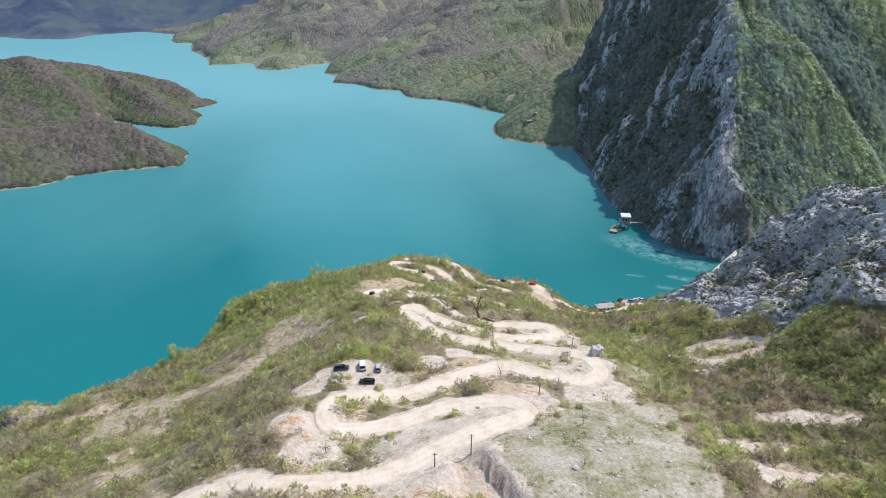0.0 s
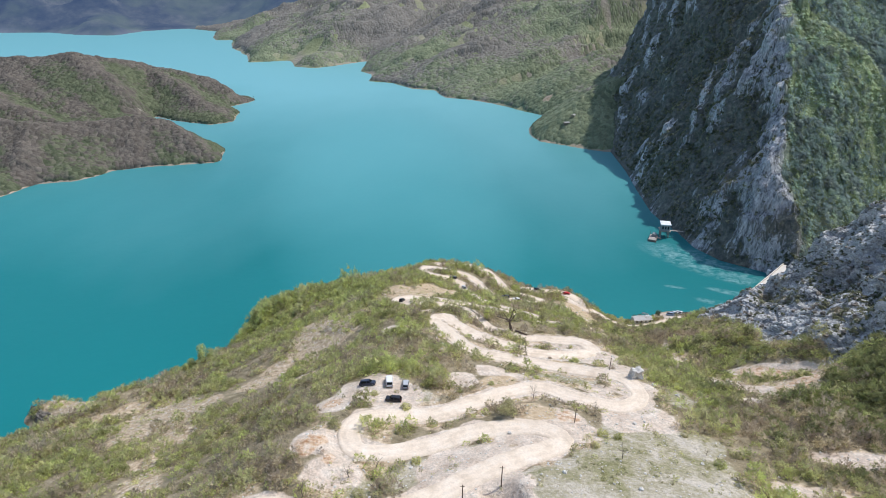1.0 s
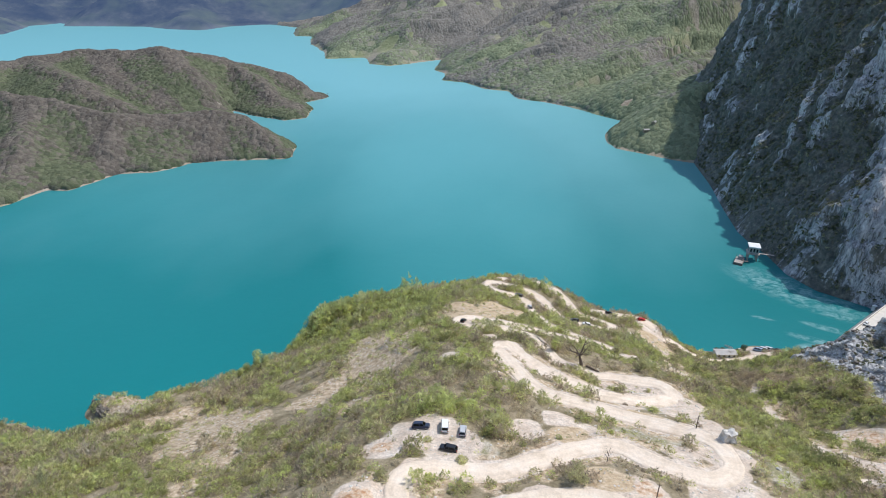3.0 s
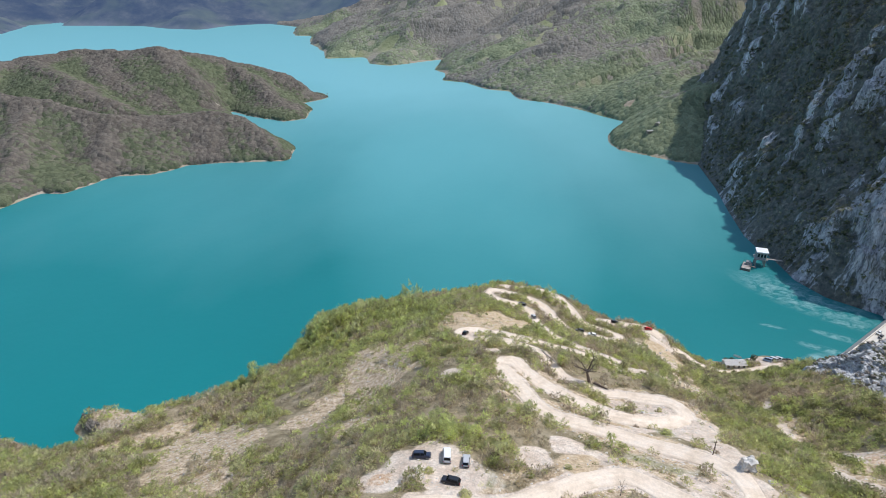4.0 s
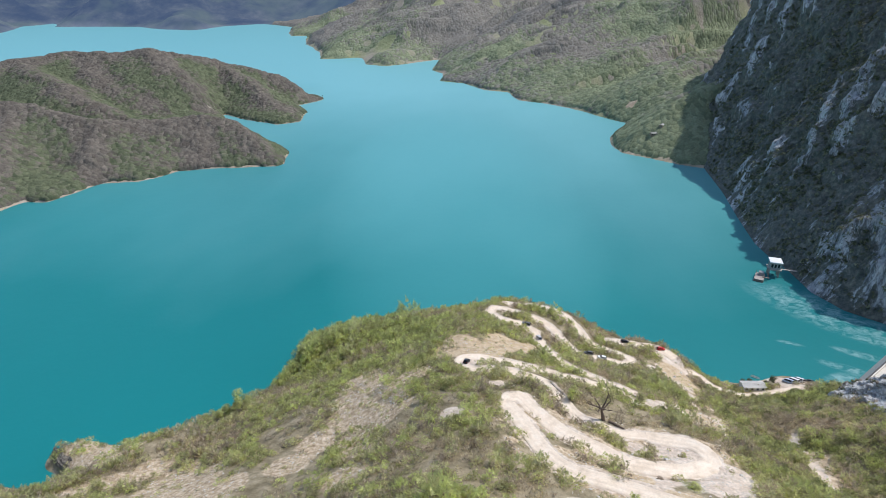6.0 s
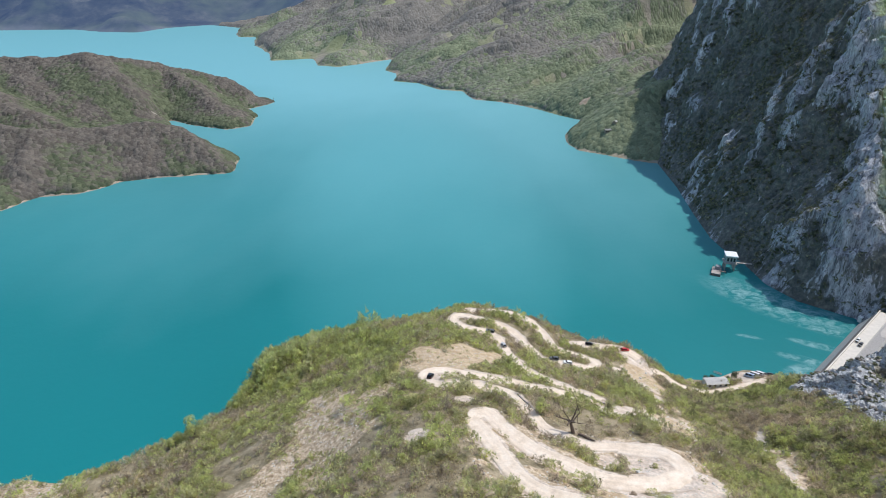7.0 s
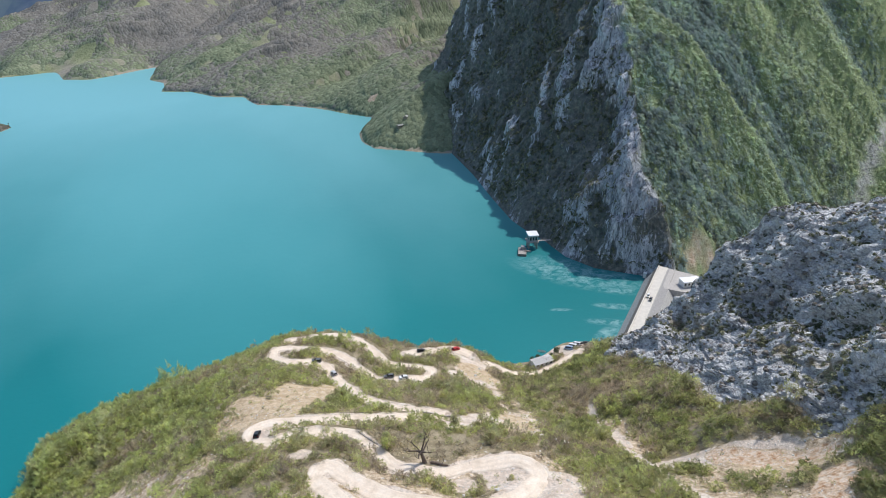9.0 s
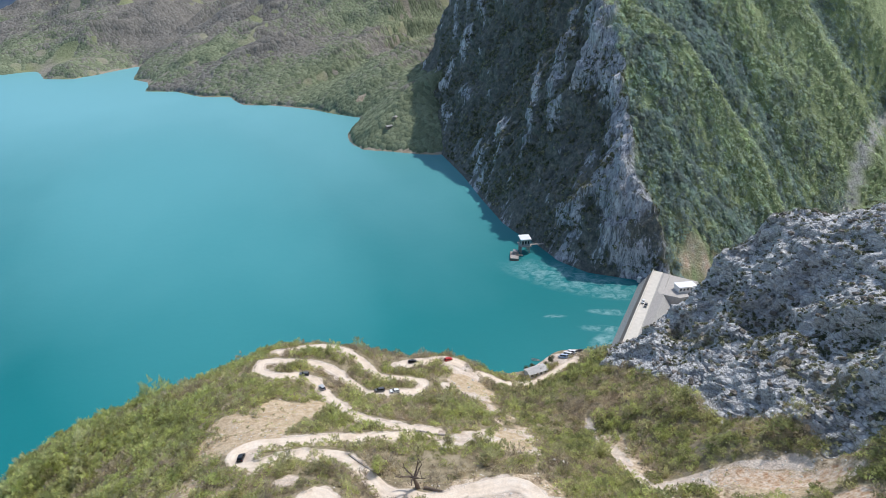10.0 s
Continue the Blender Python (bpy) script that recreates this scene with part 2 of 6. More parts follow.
def water_material():
    n = Nodes("lake_water", 0.42, 0.5)
    n.bsdf.inputs["IOR"].default_value = 1.33
    wide = n.noise(170, 3, 0.5, (1, 0.6, 1))
    c = n.ramp(wide, [(0.3, (0.004, 0.166, 0.174)), (0.7, (0.006, 0.197, 0.205))])
    # haze and sky sheen over the upper lake, painted as a paler colour
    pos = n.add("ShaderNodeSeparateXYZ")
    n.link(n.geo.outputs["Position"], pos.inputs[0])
    far_haze = n.math("ADD", n.math("DIVIDE", pos.outputs[1], 1100.0), n.math("MULTIPLY", n.math("SUBTRACT", n.noise(260, 4, 0.55, (1, 0.5, 1)), 0.5), 0.55))
    c = n.mix(n.ramp(far_haze, [(0.36, 0.0), (0.62, 0.5), (1.0, 1.0)]), c, (0.160, 0.42, 0.450))
    # foam, and wind-roughened streaks with their sky reflection painted pale, by the intake and the dam
    streak = n.ramp(n.noise(5, 6, 0.75, (0.75, 1.0, 1), 0.8), [(0.42, 0.0), (0.68, 1.0)])

    def patch(cx, cy, rx, ry, turn):
        ca, sa = math.cos(radians(turn)), math.sin(radians(turn))
        dx, dy = n.math("SUBTRACT", pos.outputs[0], cx), n.math("SUBTRACT", pos.outputs[1], cy)
        u = n.math("DIVIDE", n.math("ADD", n.math("MULTIPLY", dx, ca), n.math("MULTIPLY", dy, sa)), rx)
        v = n.math("DIVIDE", n.math("SUBTRACT", n.math("MULTIPLY", dy, ca), n.math("MULTIPLY", dx, sa)), ry)
        r = n.math("ADD", n.math("MULTIPLY", u, u), n.math("MULTIPLY", v, v))
        return n.ramp(r, [(0.0, 1.0), (0.5, 0.55), (1.0, 0.0)])

    # reflection of bright sky on mid-lake, painted as a fixed pale patch
    sky_sheen = n.math("MULTIPLY", patch(-100, 620, 125, 360, 12), 0.5)
    c = n.mix(sky_sheen, c, (0.095, 0.365, 0.388))
    zone = patch(168, 412, 55, 22, -42)
    for args in ((186, 382, 26, 5, -25), (157, 352, 16, 4, -20), (152, 340, 15, 7, 30), (136, 372, 9, 2, -15), (172, 366, 17, 4, -22)):
        zone = n.mix(1.0, zone, patch(*args), "LIGHTEN")
    c = n.mix(n.math("MULTIPLY", n.mix(1.0, zone, streak, "MULTIPLY"), 0.62), c, (0.42, 0.62, 0.62))
    n.color(c)
    ripple = n.math("ADD", n.noise(1.6, 4, 0.6), n.math("MULTIPLY", n.noise(7, 3, 0.5), 2.0))
    n.bump(ripple, 0.35, 0.12)
    return n.mat


def leaf_material(name, dark, mean, light, patch=14, through_light=0.45, bush=0.0, gap=0.0):
    """Foliage: a tint for every leaf clump, and wider drifts."""
    n = Nodes(name, 0.75, 0.15)
    own = n.ramp(n.geo.outputs["Random Per Island"], [(0.0, dark), (0.5, mean), (1.0, light)])
    drift = n.ramp(n.noise(patch, 4, 0.6), [(0.3, 0.78), (0.7, 1.22)])
    tint = n.mix(1.0, own, drift, "MULTIPLY")
    if bush:
        cells = n.add("ShaderNodeTexVoronoi")
        at = n.add("ShaderNodeVectorMath")
        at.operation = "MULTIPLY"
        n.link(n.geo.outputs["Position"], at.inputs[0])
        at.inputs[1].default_value = [1 / bush, 1 / bush, 0.3 / bush]
        n.link(at.outputs[0], cells.inputs["Vector"])
        cells.inputs["Scale"].default_value = 1.0
        each = n.add("ShaderNodeSeparateColor")
        n.link(cells.outputs["Color"], each.inputs[0])
        tint = n.mix(1.0, tint, n.ramp(each.outputs[0], [(0.0, (0.66, 0.64, 0.66)), (0.5, (1.0, 1.0, 1.0)), (1.0, (1.22, 1.26, 1.1))]), "MULTIPLY")
    n.color(tint)
    glow = n.add("ShaderNodeBsdfTranslucent")
    n.link(tint, glow.inputs["Color"])
    both = n.add("ShaderNodeMixShader")
    both.inputs[0].default_value = through_light
    n.link(n.bsdf.outputs[0], both.inputs[1])
    n.link(glow.outputs[0], both.inputs[2])
    out = both.outputs[0]
    if gap:
        # single leaves and twigs with gaps between them
        gaps = n.add("ShaderNodeMixShader")
        n.link(n.ramp(n.noise(gap, 2, 0.6), [(0.485, 1.0), (0.505, 0.0)]), gaps.inputs[0])
        n.link(out, gaps.inputs[1])
        n.link(n.add("ShaderNodeBsdfTransparent").outputs[0], gaps.inputs[2])
        out = gaps.outputs[0]
    n.link(out, n.tree.nodes["Material Output"].inputs["Surface"])
    return n.mat


def plain_material(name, color, rough=0.7, spec=0.3, metal=0.0, grain=0.12, scale=0.6):
    n = Nodes(name, rough, spec)
    n.bsdf.inputs["Metallic"].default_value = metal
    lo, hi = 1 - grain, 1 + grain
    n.color(n.mix(1.0, color, n.ramp(n.noise(scale, 5, 0.65), [(0.25, lo), (0.75, hi)]), "MULTIPLY"))
    return n.mat


GROUND, ROAD, WATER, MOUNTAIN = ground_material(), road_material(), water_material(), mountain_material()


# ---- arithmetic for the land ----
def lattice(ix, iy, seed):
    n = (ix * 374761393 + iy * 668265263 + seed * 1274126177) & 0xFFFFFFFF
    n = ((n ^ (n >> 13)) * 1274126177) & 0xFFFFFFFF
    return ((n ^ (n >> 16)) & 0xFFFF) / 65535.0


def bumps(x, y, size, seed=0):
    """Smooth noise from -1 to 1 with lumps of that size."""
    x, y = np.asarray(x, float) / size, np.asarray(y, float) / size
    ix, iy = np.floor(x).astype(np.int64), np.floor(y).astype(np.int64)
    fx, fy = x - ix, y - iy
    fx, fy = fx * fx * (3 - 2 * fx), fy * fy * (3 - 2 * fy)
    a, b = lattice(ix, iy, seed), lattice(ix + 1, iy, seed)
    c, d = lattice(ix, iy + 1, seed), lattice(ix + 1, iy + 1, seed)
    return 2 * ((a * (1 - fx) + b * fx) * (1 - fy) + (c * (1 - fx) + d * fx) * fy) - 1


def rough(x, y, size, octaves=4, seed=0, gain=0.5):
    total, amp, out = 0.0, 1.0, 0.0
    for k in range(octaves):
        out = out + amp * bumps(x + 37.7 * k, y - 19.3 * k, size / 2**k, seed + k)
        total, amp = total + amp, amp * gain
    return out / total


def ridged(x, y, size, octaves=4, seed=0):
    total, amp, out = 0.0, 1.0, 0.0
    for k in range(octaves):
        out = out + amp * (1 - 2 * np.abs(bumps(x + 11.7 * k, y + 23.1 * k, size / 2**k, seed + k)))
        total, amp = total + amp, amp * 0.5
    return out / total


def step(v, lo, hi):
    t = np.clip((v - lo) / (hi - lo), 0, 1)
    return t * t * (3 - 2 * t)


def to_line(x, y, line, values=None):
    """The distance to a polyline, and the value along it at the nearest place."""
    best, out = np.full(np.shape(x), 1e9), np.zeros(np.shape(x))
    for k in range(len(line) - 1):
        (ax, ay), (bx, by) = line[k][:2], line[k + 1][:2]
        dx, dy = bx - ax, by - ay
        t = np.clip(((x - ax) * dx + (y - ay) * dy) / (dx * dx + dy * dy + 1e-9), 0, 1)
        d = (x - ax - t * dx) ** 2 + (y - ay - t * dy) ** 2
        near = d < best
        best = np.where(near, d, best)
        if values is not None:
            out = np.where(near, values[k] + t * (values[k + 1] - values[k]), out)
    return np.sqrt(best), out


def inside(x, y, poly):
    odd = np.zeros(np.shape(x), bool)
    for (ax, ay), (bx, by) in zip(poly, poly[1:] + poly[:1]):
        if ay != by:
            odd ^= ((ay > y) != (by > y)) & (x < (bx - ax) * (y - ay) / (by - ay) + ax)
    return odd


def glide(line, gap=2.0):
    """A smooth curve through the corners of a line, with a point about every gap metres."""
    p = np.array(line, float)
    p = np.vstack([2 * p[0] - p[1], p, 2 * p[-1] - p[-2]])
    out = []
    for k in range(1, len(p) - 2):
        n = max(2, int(np.linalg.norm(p[k + 1] - p[k]) / gap))
        t = np.arange(n)[:, None] / n
        a, b, c, d = p[k - 1 : k + 3]
        out.append(0.5 * (2 * b + (c - a) * t + (2 * a - 5 * b + 4 * c - d) * t**2 + (3 * b - a - 3 * c + d) * t**3))
    return np.vstack(out + [p[-2:-1]])


def spaced(*stretches):
    """Grid lines: (from, to, gap) stretches end to end."""
    return np.unique(np.concatenate([np.arange(a, b, g) for a, b, g in stretches] + [[stretches[-1][1]]]))


def mesh_from(name, verts, faces, mat, smooth=True, parent=None):
    """One mesh object from arrays of corners and of quads or triangles."""
    verts, faces = np.asarray(verts, np.float32), np.asarray(faces, np.int32)
    me = bpy.data.meshes.new(name)
    n, k = faces.shape
    me.vertices.add(len(verts)), me.loops.add(n * k), me.polygons.add(n)
    me.vertices.foreach_set("co", verts.ravel())
    me.loops.foreach_set("vertex_index", faces.ravel())
    me.polygons.foreach_set("loop_start", np.arange(0, n * k, k, dtype=np.int32))
    me.polygons.foreach_set("use_smooth", np.full(n, smooth))
    me.materials.append(mat)
    me.update(calc_edges=True)
    ob = new(name, me)
    ob.parent = parent
    return ob


def paint(ob, name, *channels):
    """What covers the ground at every corner, as three shares."""
    n = len(ob.data.vertices)
    a = ob.data.attributes.new(name, "FLOAT_COLOR", "POINT")
    full = np.zeros((n, 4), np.float32)
    for k, c in enumerate(channels):
        full[:, k] = np.ravel(c)
    a.data.foreach_set("color", full.ravel())


def blocks(x, y, size, seed):
    """A step of its own, -1 to 1, for each crooked block of a broken rock face."""
    x, y = x / size, y / size
    ix, iy = np.floor(x).astype(np.int64), np.floor(y).astype(np.int64)
    near, own = np.full(np.shape(x), 9.0), np.zeros(np.shape(x))
    for dx in (-1, 0, 1):
        for dy in (-1, 0, 1):
            a, b = ix + dx, iy + dy
            d = np.hypot(x - a - lattice(a, b, seed), y - b - lattice(a, b, seed + 1))
            own = np.where(d < near, lattice(a, b, seed + 2) * 2 - 1, own)
            near = np.minimum(near, d)
    return own


def joints(x, y, size, seed):
    """1 in the open joints between those blocks, 0 inside them."""
    x, y = x / size, y / size
    ix, iy = np.floor(x).astype(np.int64), np.floor(y).astype(np.int64)
    first, second = np.full(np.shape(x), 9.0), np.full(np.shape(x), 9.0)
    for dx in (-1, 0, 1):
        for dy in (-1, 0, 1):
            a, b = ix + dx, iy + dy
            d = np.hypot(x - a - lattice(a, b, seed), y - b - lattice(a, b, seed + 1))
            second = np.minimum(second, np.maximum(first, d))
            first = np.minimum(first, d)
    return 1 - step(second - first, 0.03, 0.16)


def facet(ob, where):
    """Sharp, unsmoothed faces where a sheet is broken rock."""
    k = where.ravel()
    n = len(ob.data.polygons)
    v = np.empty(len(ob.data.loops), np.int32)
    ob.data.loops.foreach_get("vertex_index", v)
    ob.data.polygons.foreach_set("use_smooth", ~k[v.reshape(n, -1)[:, 0]])


def sheet(name, gx, gy, x, y, z, mat, keep=None):
    """A sheet of land over a grid."""
    h, w = x.shape
    i = (np.arange(h - 1)[:, None] * w + np.arange(w - 1)).ravel()
    faces = np.stack([i, i + 1, i + w + 1, i + w], 1)
    if keep is not None:
        k = keep.ravel()
        faces = faces[k[faces].any(1)]
    return mesh_from(name, np.stack([x.ravel(), y.ravel(), z.ravel()], 1), faces, mat)


# ---- the near hill: heights along its crests, flanks and gullies (x, y, z) ----
CREST = [(0, -90, 128), (0, 0, 114), (5, 60, 105), (9, 100, 97), (-19, 105, 92.5), (-22, 135, 88.6), (-30, 142, 88.4), (-22, 145, 88), (-27, 171, 79.5), (-29, 206, 68.5),
         (22, 200, 63.5), (15, 216, 60.5), (15, 243, 51.5), (-33, 248, 54.5), (-36, 301, 40.5), (-51, 290, 40), (-19, 309, 34),
         (-31, 330, 30), (-2, 304, 30), (22, 312, 25.5), (41, 324, 19), (56, 327, 17.5), (67, 307, 14.5),
         (-30, 340, 27.5), (-12, 342, 27), (0, 338, 28), (10, 328, 28), (-27, 349, 24)]
WEST = [(-130, -90, 98), (-120, 0, 96), (-95, 60, 92), (-39, 112.6, 94.5), (-63, 105, 87), (-57, 134.5, 80), (-74, 134, 69), (-104, 140.5, 59), (-107, 124, 64.5),
        (-104, 160, 51), (-97.5, 184.5, 46), (-69, 205, 48), (-55, 229.5, 55), (-94, 229.6, 35.5), (-151, 166, 37), (-142, 201.6, 21.5),
        (-142, 258, 7), (-207, 221, 5.5), (-199, 226, 5.0), (-195, 217, 7.5), (-83, 300, 21.5), (-87, 312, 21), (-66, 331, 20.5), (-106, 324, 12.5), (-113, 290, 12.5), (-108, 305, 18), (-125, 303, 12.5), (-127, 316, 7), (-130, 296, 7), (-226, 214, -5), (-242, 228, -12), (-170, 225, 12), (-200, 185, 15), (-230, 130, 30), (-300, 60, 40), (-300, -90, 60), (-300, 150, 10)]
EAST = [(49, 161, 79.5), (40, 111, 94), (46, 100, 97.5), (64, 103, 94.5), (67, 134, 85), (83.5, 153.5, 79.5), (108, 166, 80.5),
        (55, 218, 56), (50, 262, 37.5), (91, 252.5, 28.5), (99, 264, 31), (105.5, 260, 33), (114, 233, 49), (98, 216, 44.5), (87, 200, 54),
        (115, 210, 61), (118, 219, 51), (113, 182, 67), (100, 60, 102), (130, 110, 98), (103, 321, 1.8), (125, 331, 2.2), (85, 300, 8), (110, 296, 12)]
SPUR = [(125, 182, 77.5), (129, 180.5, 87), (145, 200.5, 89), (136.5, 206, 72), (152, 225, 73), (138, 233, 60), (130, 236, 53),
        (166, 253, 72), (167, 257, 78), (179, 254, 93), (176, 283, 75), (156, 285, 49), (137, 287, 32), (136, 306, 19), (152, 312, 16),
        (142, 290, 37), (150, 290, 44), (158, 290, 51), (165, 290, 57), (171, 289, 65), (177, 288, 79), (185, 284, 91), (195, 274, 97), (206, 262, 105), (206, 246, 115),
        (228, 225, 120), (170, 170, 106), (230, 120, 138), (290, 0, 175), (176, 305, 36), (190, 305, 45), (200, 318, 9), (222, 322, 9), (230, 290, 50), (250, 265, 65), (178, 331, 5), (198, 345, 5), (222, 352, 6), (270, 330, -35), (290, 400, -40)]
SHORE = [(-300, 195), (-239, 204), (-206, 203), (-203, 211), (-214, 226), (-197, 231), (-180, 235), (-162, 252), (-151, 261), (-141, 278), (-137, 298), (-138, 318), (-129, 337), (-102, 349), (-74, 360), (-34, 379), (4, 374), (38, 358), (60, 348), (82, 331),
         (95, 327), (110, 332), (123, 338), (136, 336), (150, 332)]
BED = [(-300, 260), (-215, 260), (-172, 272), (-160, 300), (-152, 340), (-110, 375), (-65, 400), (0, 415), (60, 385), (110, 365), (150, 365), (190, 395), (212, 418), (0, 480), (-150, 420), (-300, 420), (150, 450)]



KNOTS = np.vstack([np.array(CREST + WEST, float), np.array(EAST + SPUR, float), np.array([(x, y, 0.3) for x, y in SHORE]), np.array([(x, y, -16.0) for x, y in BED])])


def blend_weights(k, soft):
    """Weights of a smooth sheet through spot heights."""
    n = len(k)
    a = np.zeros((n + 3, n + 3))
    a[:n, :n] = -np.sqrt((k[:, 0][:, None] - k[:, 0]) ** 2 + (k[:, 1][:, None] - k[:, 1]) ** 2 + soft**2)
    a[:n, n:] = np.c_[np.ones(n), k[:, :2]]
    a[n:, :n] = a[:n, n:].T
    return np.linalg.solve(a, np.r_[k[:, 2], 0, 0, 0])


WEIGHTS = blend_weights(KNOTS, 6.0)


def hill(x, y):
    """The smooth hill, before roads are cut into it."""
    x, y = np.asarray(x, float), np.asarray(y, float)
    z = WEIGHTS[-3] + WEIGHTS[-2] * x + WEIGHTS[-1] * y
    for (kx, ky, _), w in zip(KNOTS, WEIGHTS):
        z = z - w * np.sqrt((x - kx) ** 2 + (y - ky) ** 2 + 36.0)
    return z


# ---- roads: centre lines over the hill ----
LOW_ROAD = [(-60, 86), (-51, 90), (-44, 93), (-32, 91.5), (-18, 93), (-8, 98), (0, 104), (9, 110), (17, 114.5), (21.5, 119.5), (17, 124), (8, 124), (-1, 121.5), (-9, 117),
            (-19, 113), (-27, 112.5), (-30.5, 118), (-29, 125), (-22, 128), (-10, 130), (-2, 135), (11, 145), (20, 148), (29, 143.5), (41, 141),
            (48.5, 149), (46, 161), (34, 167.5), (17, 173), (3, 176.5), (-3, 182), (-8, 192), (-13, 204), (-17, 213), (-13, 216.5), (-8, 211), (1, 200.5),
            (12, 194.5), (22, 190), (35, 192), (45, 200), (42, 209), (28, 211)]
HIGH_ROAD = [(28, 211), (19, 210), (11, 213), (6, 216), (2, 225), (-3, 236), (-12, 241), (-21, 242), (-30, 241), (-36, 245), (-37, 251), (-31, 254.5),
             (-21, 253), (-9, 251.5), (2, 250), (14, 249), (26, 250)]
LAKE_ROAD = [(30, 249), (21, 254.5), (14, 259), (6, 267), (0, 279), (-5, 296), (-9, 309), (-15, 314), (-25, 315), (-32, 322), (-31, 331), (-22, 329),
             (-7, 322), (2, 313.5), (8, 303), (12, 296.5), (24, 293.5), (34, 295.5), (37, 303), (30, 307.5), (20, 311), (15, 319), (9, 330), (0, 338), (-12, 341), (-26, 340)]
PARK_ROAD = [(30, 324), (38, 326), (46, 326), (56, 325), (63, 320)]
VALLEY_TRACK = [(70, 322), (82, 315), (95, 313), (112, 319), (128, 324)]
ROADS = [("road_1", LOW_ROAD, 2.5), ("road_2", HIGH_ROAD, 1.9), ("road_3", LAKE_ROAD, 1.8), ("road_4", PARK_ROAD, 2.6), ("road_5", VALLEY_TRACK, 1.4)]


def smoothed(v, n):
    pad = np.r_[np.full(n, v[0]), v, np.full(n, v[-1])]
    return np.convolve(pad, np.ones(2 * n + 1) / (2 * n + 1), "valid")


COURSES = []
for road_name, line, half in ROADS:
    curve = glide(line, 2.0)
    COURSES.append((road_name, curve, smoothed(hill(curve[:, 0], curve[:, 1]), 4), half))

# what lies open on the hill: (x, y, radius)
PALE = [(38, 196, 5), (44, 184, 6), (26, 174, 5), (33, 168, 4), (5, 158, 4), (12, 154, 4), (-3, 150, 3.5), (45, 160, 5), (50, 153, 5), (51, 170, 4), (48, 176, 5), (4, 96, 6), (9, 101, 4), (0, 90, 6), (12, 88, 5), (27, 124, 4), (-21.5, 228, 3), (-33, 201, 2.5), (-38, 134, 5), (-37, 113, 6), (-31, 104, 6), (-27, 143, 7), (-22, 138, 7), (-34, 140, 5), (-3, 107, 8), (-6, 93, 9), (8, 94, 6), (14, 120, 7), (24, 130, 5), (5, 112, 5),
        (40, 132, 6), (48, 135, 7), (47, 152, 6), (36, 150, 4), (47, 193, 8), (38, 203, 9), (24, 203, 4), (28, 183, 4), (-34, 248, 5), (50, 299, 5),
        (58, 291, 6), (40, 244, 4), (49, 243, 6), (62, 314, 6), (55, 320, 5), (30, 292, 4), (33, 240, 5), (118, 330, 6), (105, 329, 5), (130, 333, 5)]
TAN = [(-42, 277, 5), (-45, 267, 4), (-47, 259, 3.5), (-37, 272, 6), (108, 186, 5), (114, 181, 5), (-35, 262, 7), (-30, 268, 9), (-22, 274, 9), (-14, 279, 7), (-25, 283, 6), (-39, 257, 5), (-28, 261, 6), (-8, 285, 5), (58, 303, 8), (64, 298, 5), (52, 235, 6), (56, 245, 5), (8, 150, 5), (16, 133, 5), (30, 172, 5), (20, 182, 4)]
SCREE = [(-126, 186, 14), (-112, 172, 13), (-134, 197, 9), (-120, 160, 6), (-86, 192, 7), (-60, 228, 6), (-78, 250, 7), (-58, 218, 7), (-52, 238, 6), (-82, 206, 6), (-150, 205, 6), (-178, 222, 7), (-104, 160, 5), (-101, 148, 5), (-84, 112, 4), (-90, 122, 4), (-96, 133, 4), (-76, 233, 8), (-72, 220, 8), (-62, 213, 8), (-70, 245, 5),
         (-196, 222, 8), (-206, 226, 7), (-186, 215, 6), (-66, 205, 6), (-84, 243, 4), (92, 236, 4), (91, 228, 4.5), (89, 220, 4.5), (94, 243, 3), (86, 186, 6), (85, 174, 6), (97, 163, 6), (94, 119, 4),
         (104, 117, 3.5), (71, 106, 3), (80, 105, 2.5), (74, 95, 4), (112, 190, 6), (105, 181, 6), (118, 183, 5), (98, 190, 4), (86, 94, 3), (-171, 189, 6), (-175, 213, 6), (-103, 183, 6), (-62, 192, 6), (-59, 174, 5), (-96, 152, 6), (-88, 118, 5), (-160, 196, 5)]
SCREE = [(x, y, r * (1.15 if x < 0 or y > 150 else 0.9)) for x, y, r in SCREE]
CUTS = [(-39, 113, 3), (-38, 109, 2.5), (-38, 134, 2), (-33, 107, 2), (-2, 87, 4), (6, 86, 4), (25, 131, 2.5)]
GRASS = [(22, 100, 12), (33, 98, 13), (45, 94, 12), (49, 113, 9), (54, 122, 6), (34, 110, 11), (52, 100, 7), (20, 88, 12), (-25, 99, 4), (-17, 103, 4), (-15, 136, 4), (40, 122, 8),
         (-12, 108, 3), (2, 113, 3), (25, 158, 4), (33, 158, 4), (20, 168, 3), (36, 80, 18), (60, 150, 4), (-28, 264, 3), (36, 184, 4), (-20, 135, 3)]


# dry washes and slides in the valley: (x, y, x, y, half width)
WASHES = [(89, 232, 85, 205, 2.2), (85, 205, 81, 176, 2.4), (80, 171, 90, 162, 3.6), (82, 153, 90, 156, 2.6), (90, 157, 102, 162, 4.2), (83, 120, 102, 116, 3.2),
          (67, 106.5, 79, 104, 2.8), (69, 97, 70, 92, 2.6), (70, 93, 80, 94, 2.4), (94, 257, 90, 242, 1.8), (90, 242, 90, 222, 2.0), (90, 203, 98, 199, 4.0), (99, 198, 117, 188, 4.6), (112, 184, 119, 177, 4.0),
          (45, 243, 47, 238, 4.5), (55, 304, 59, 296, 3.6)]
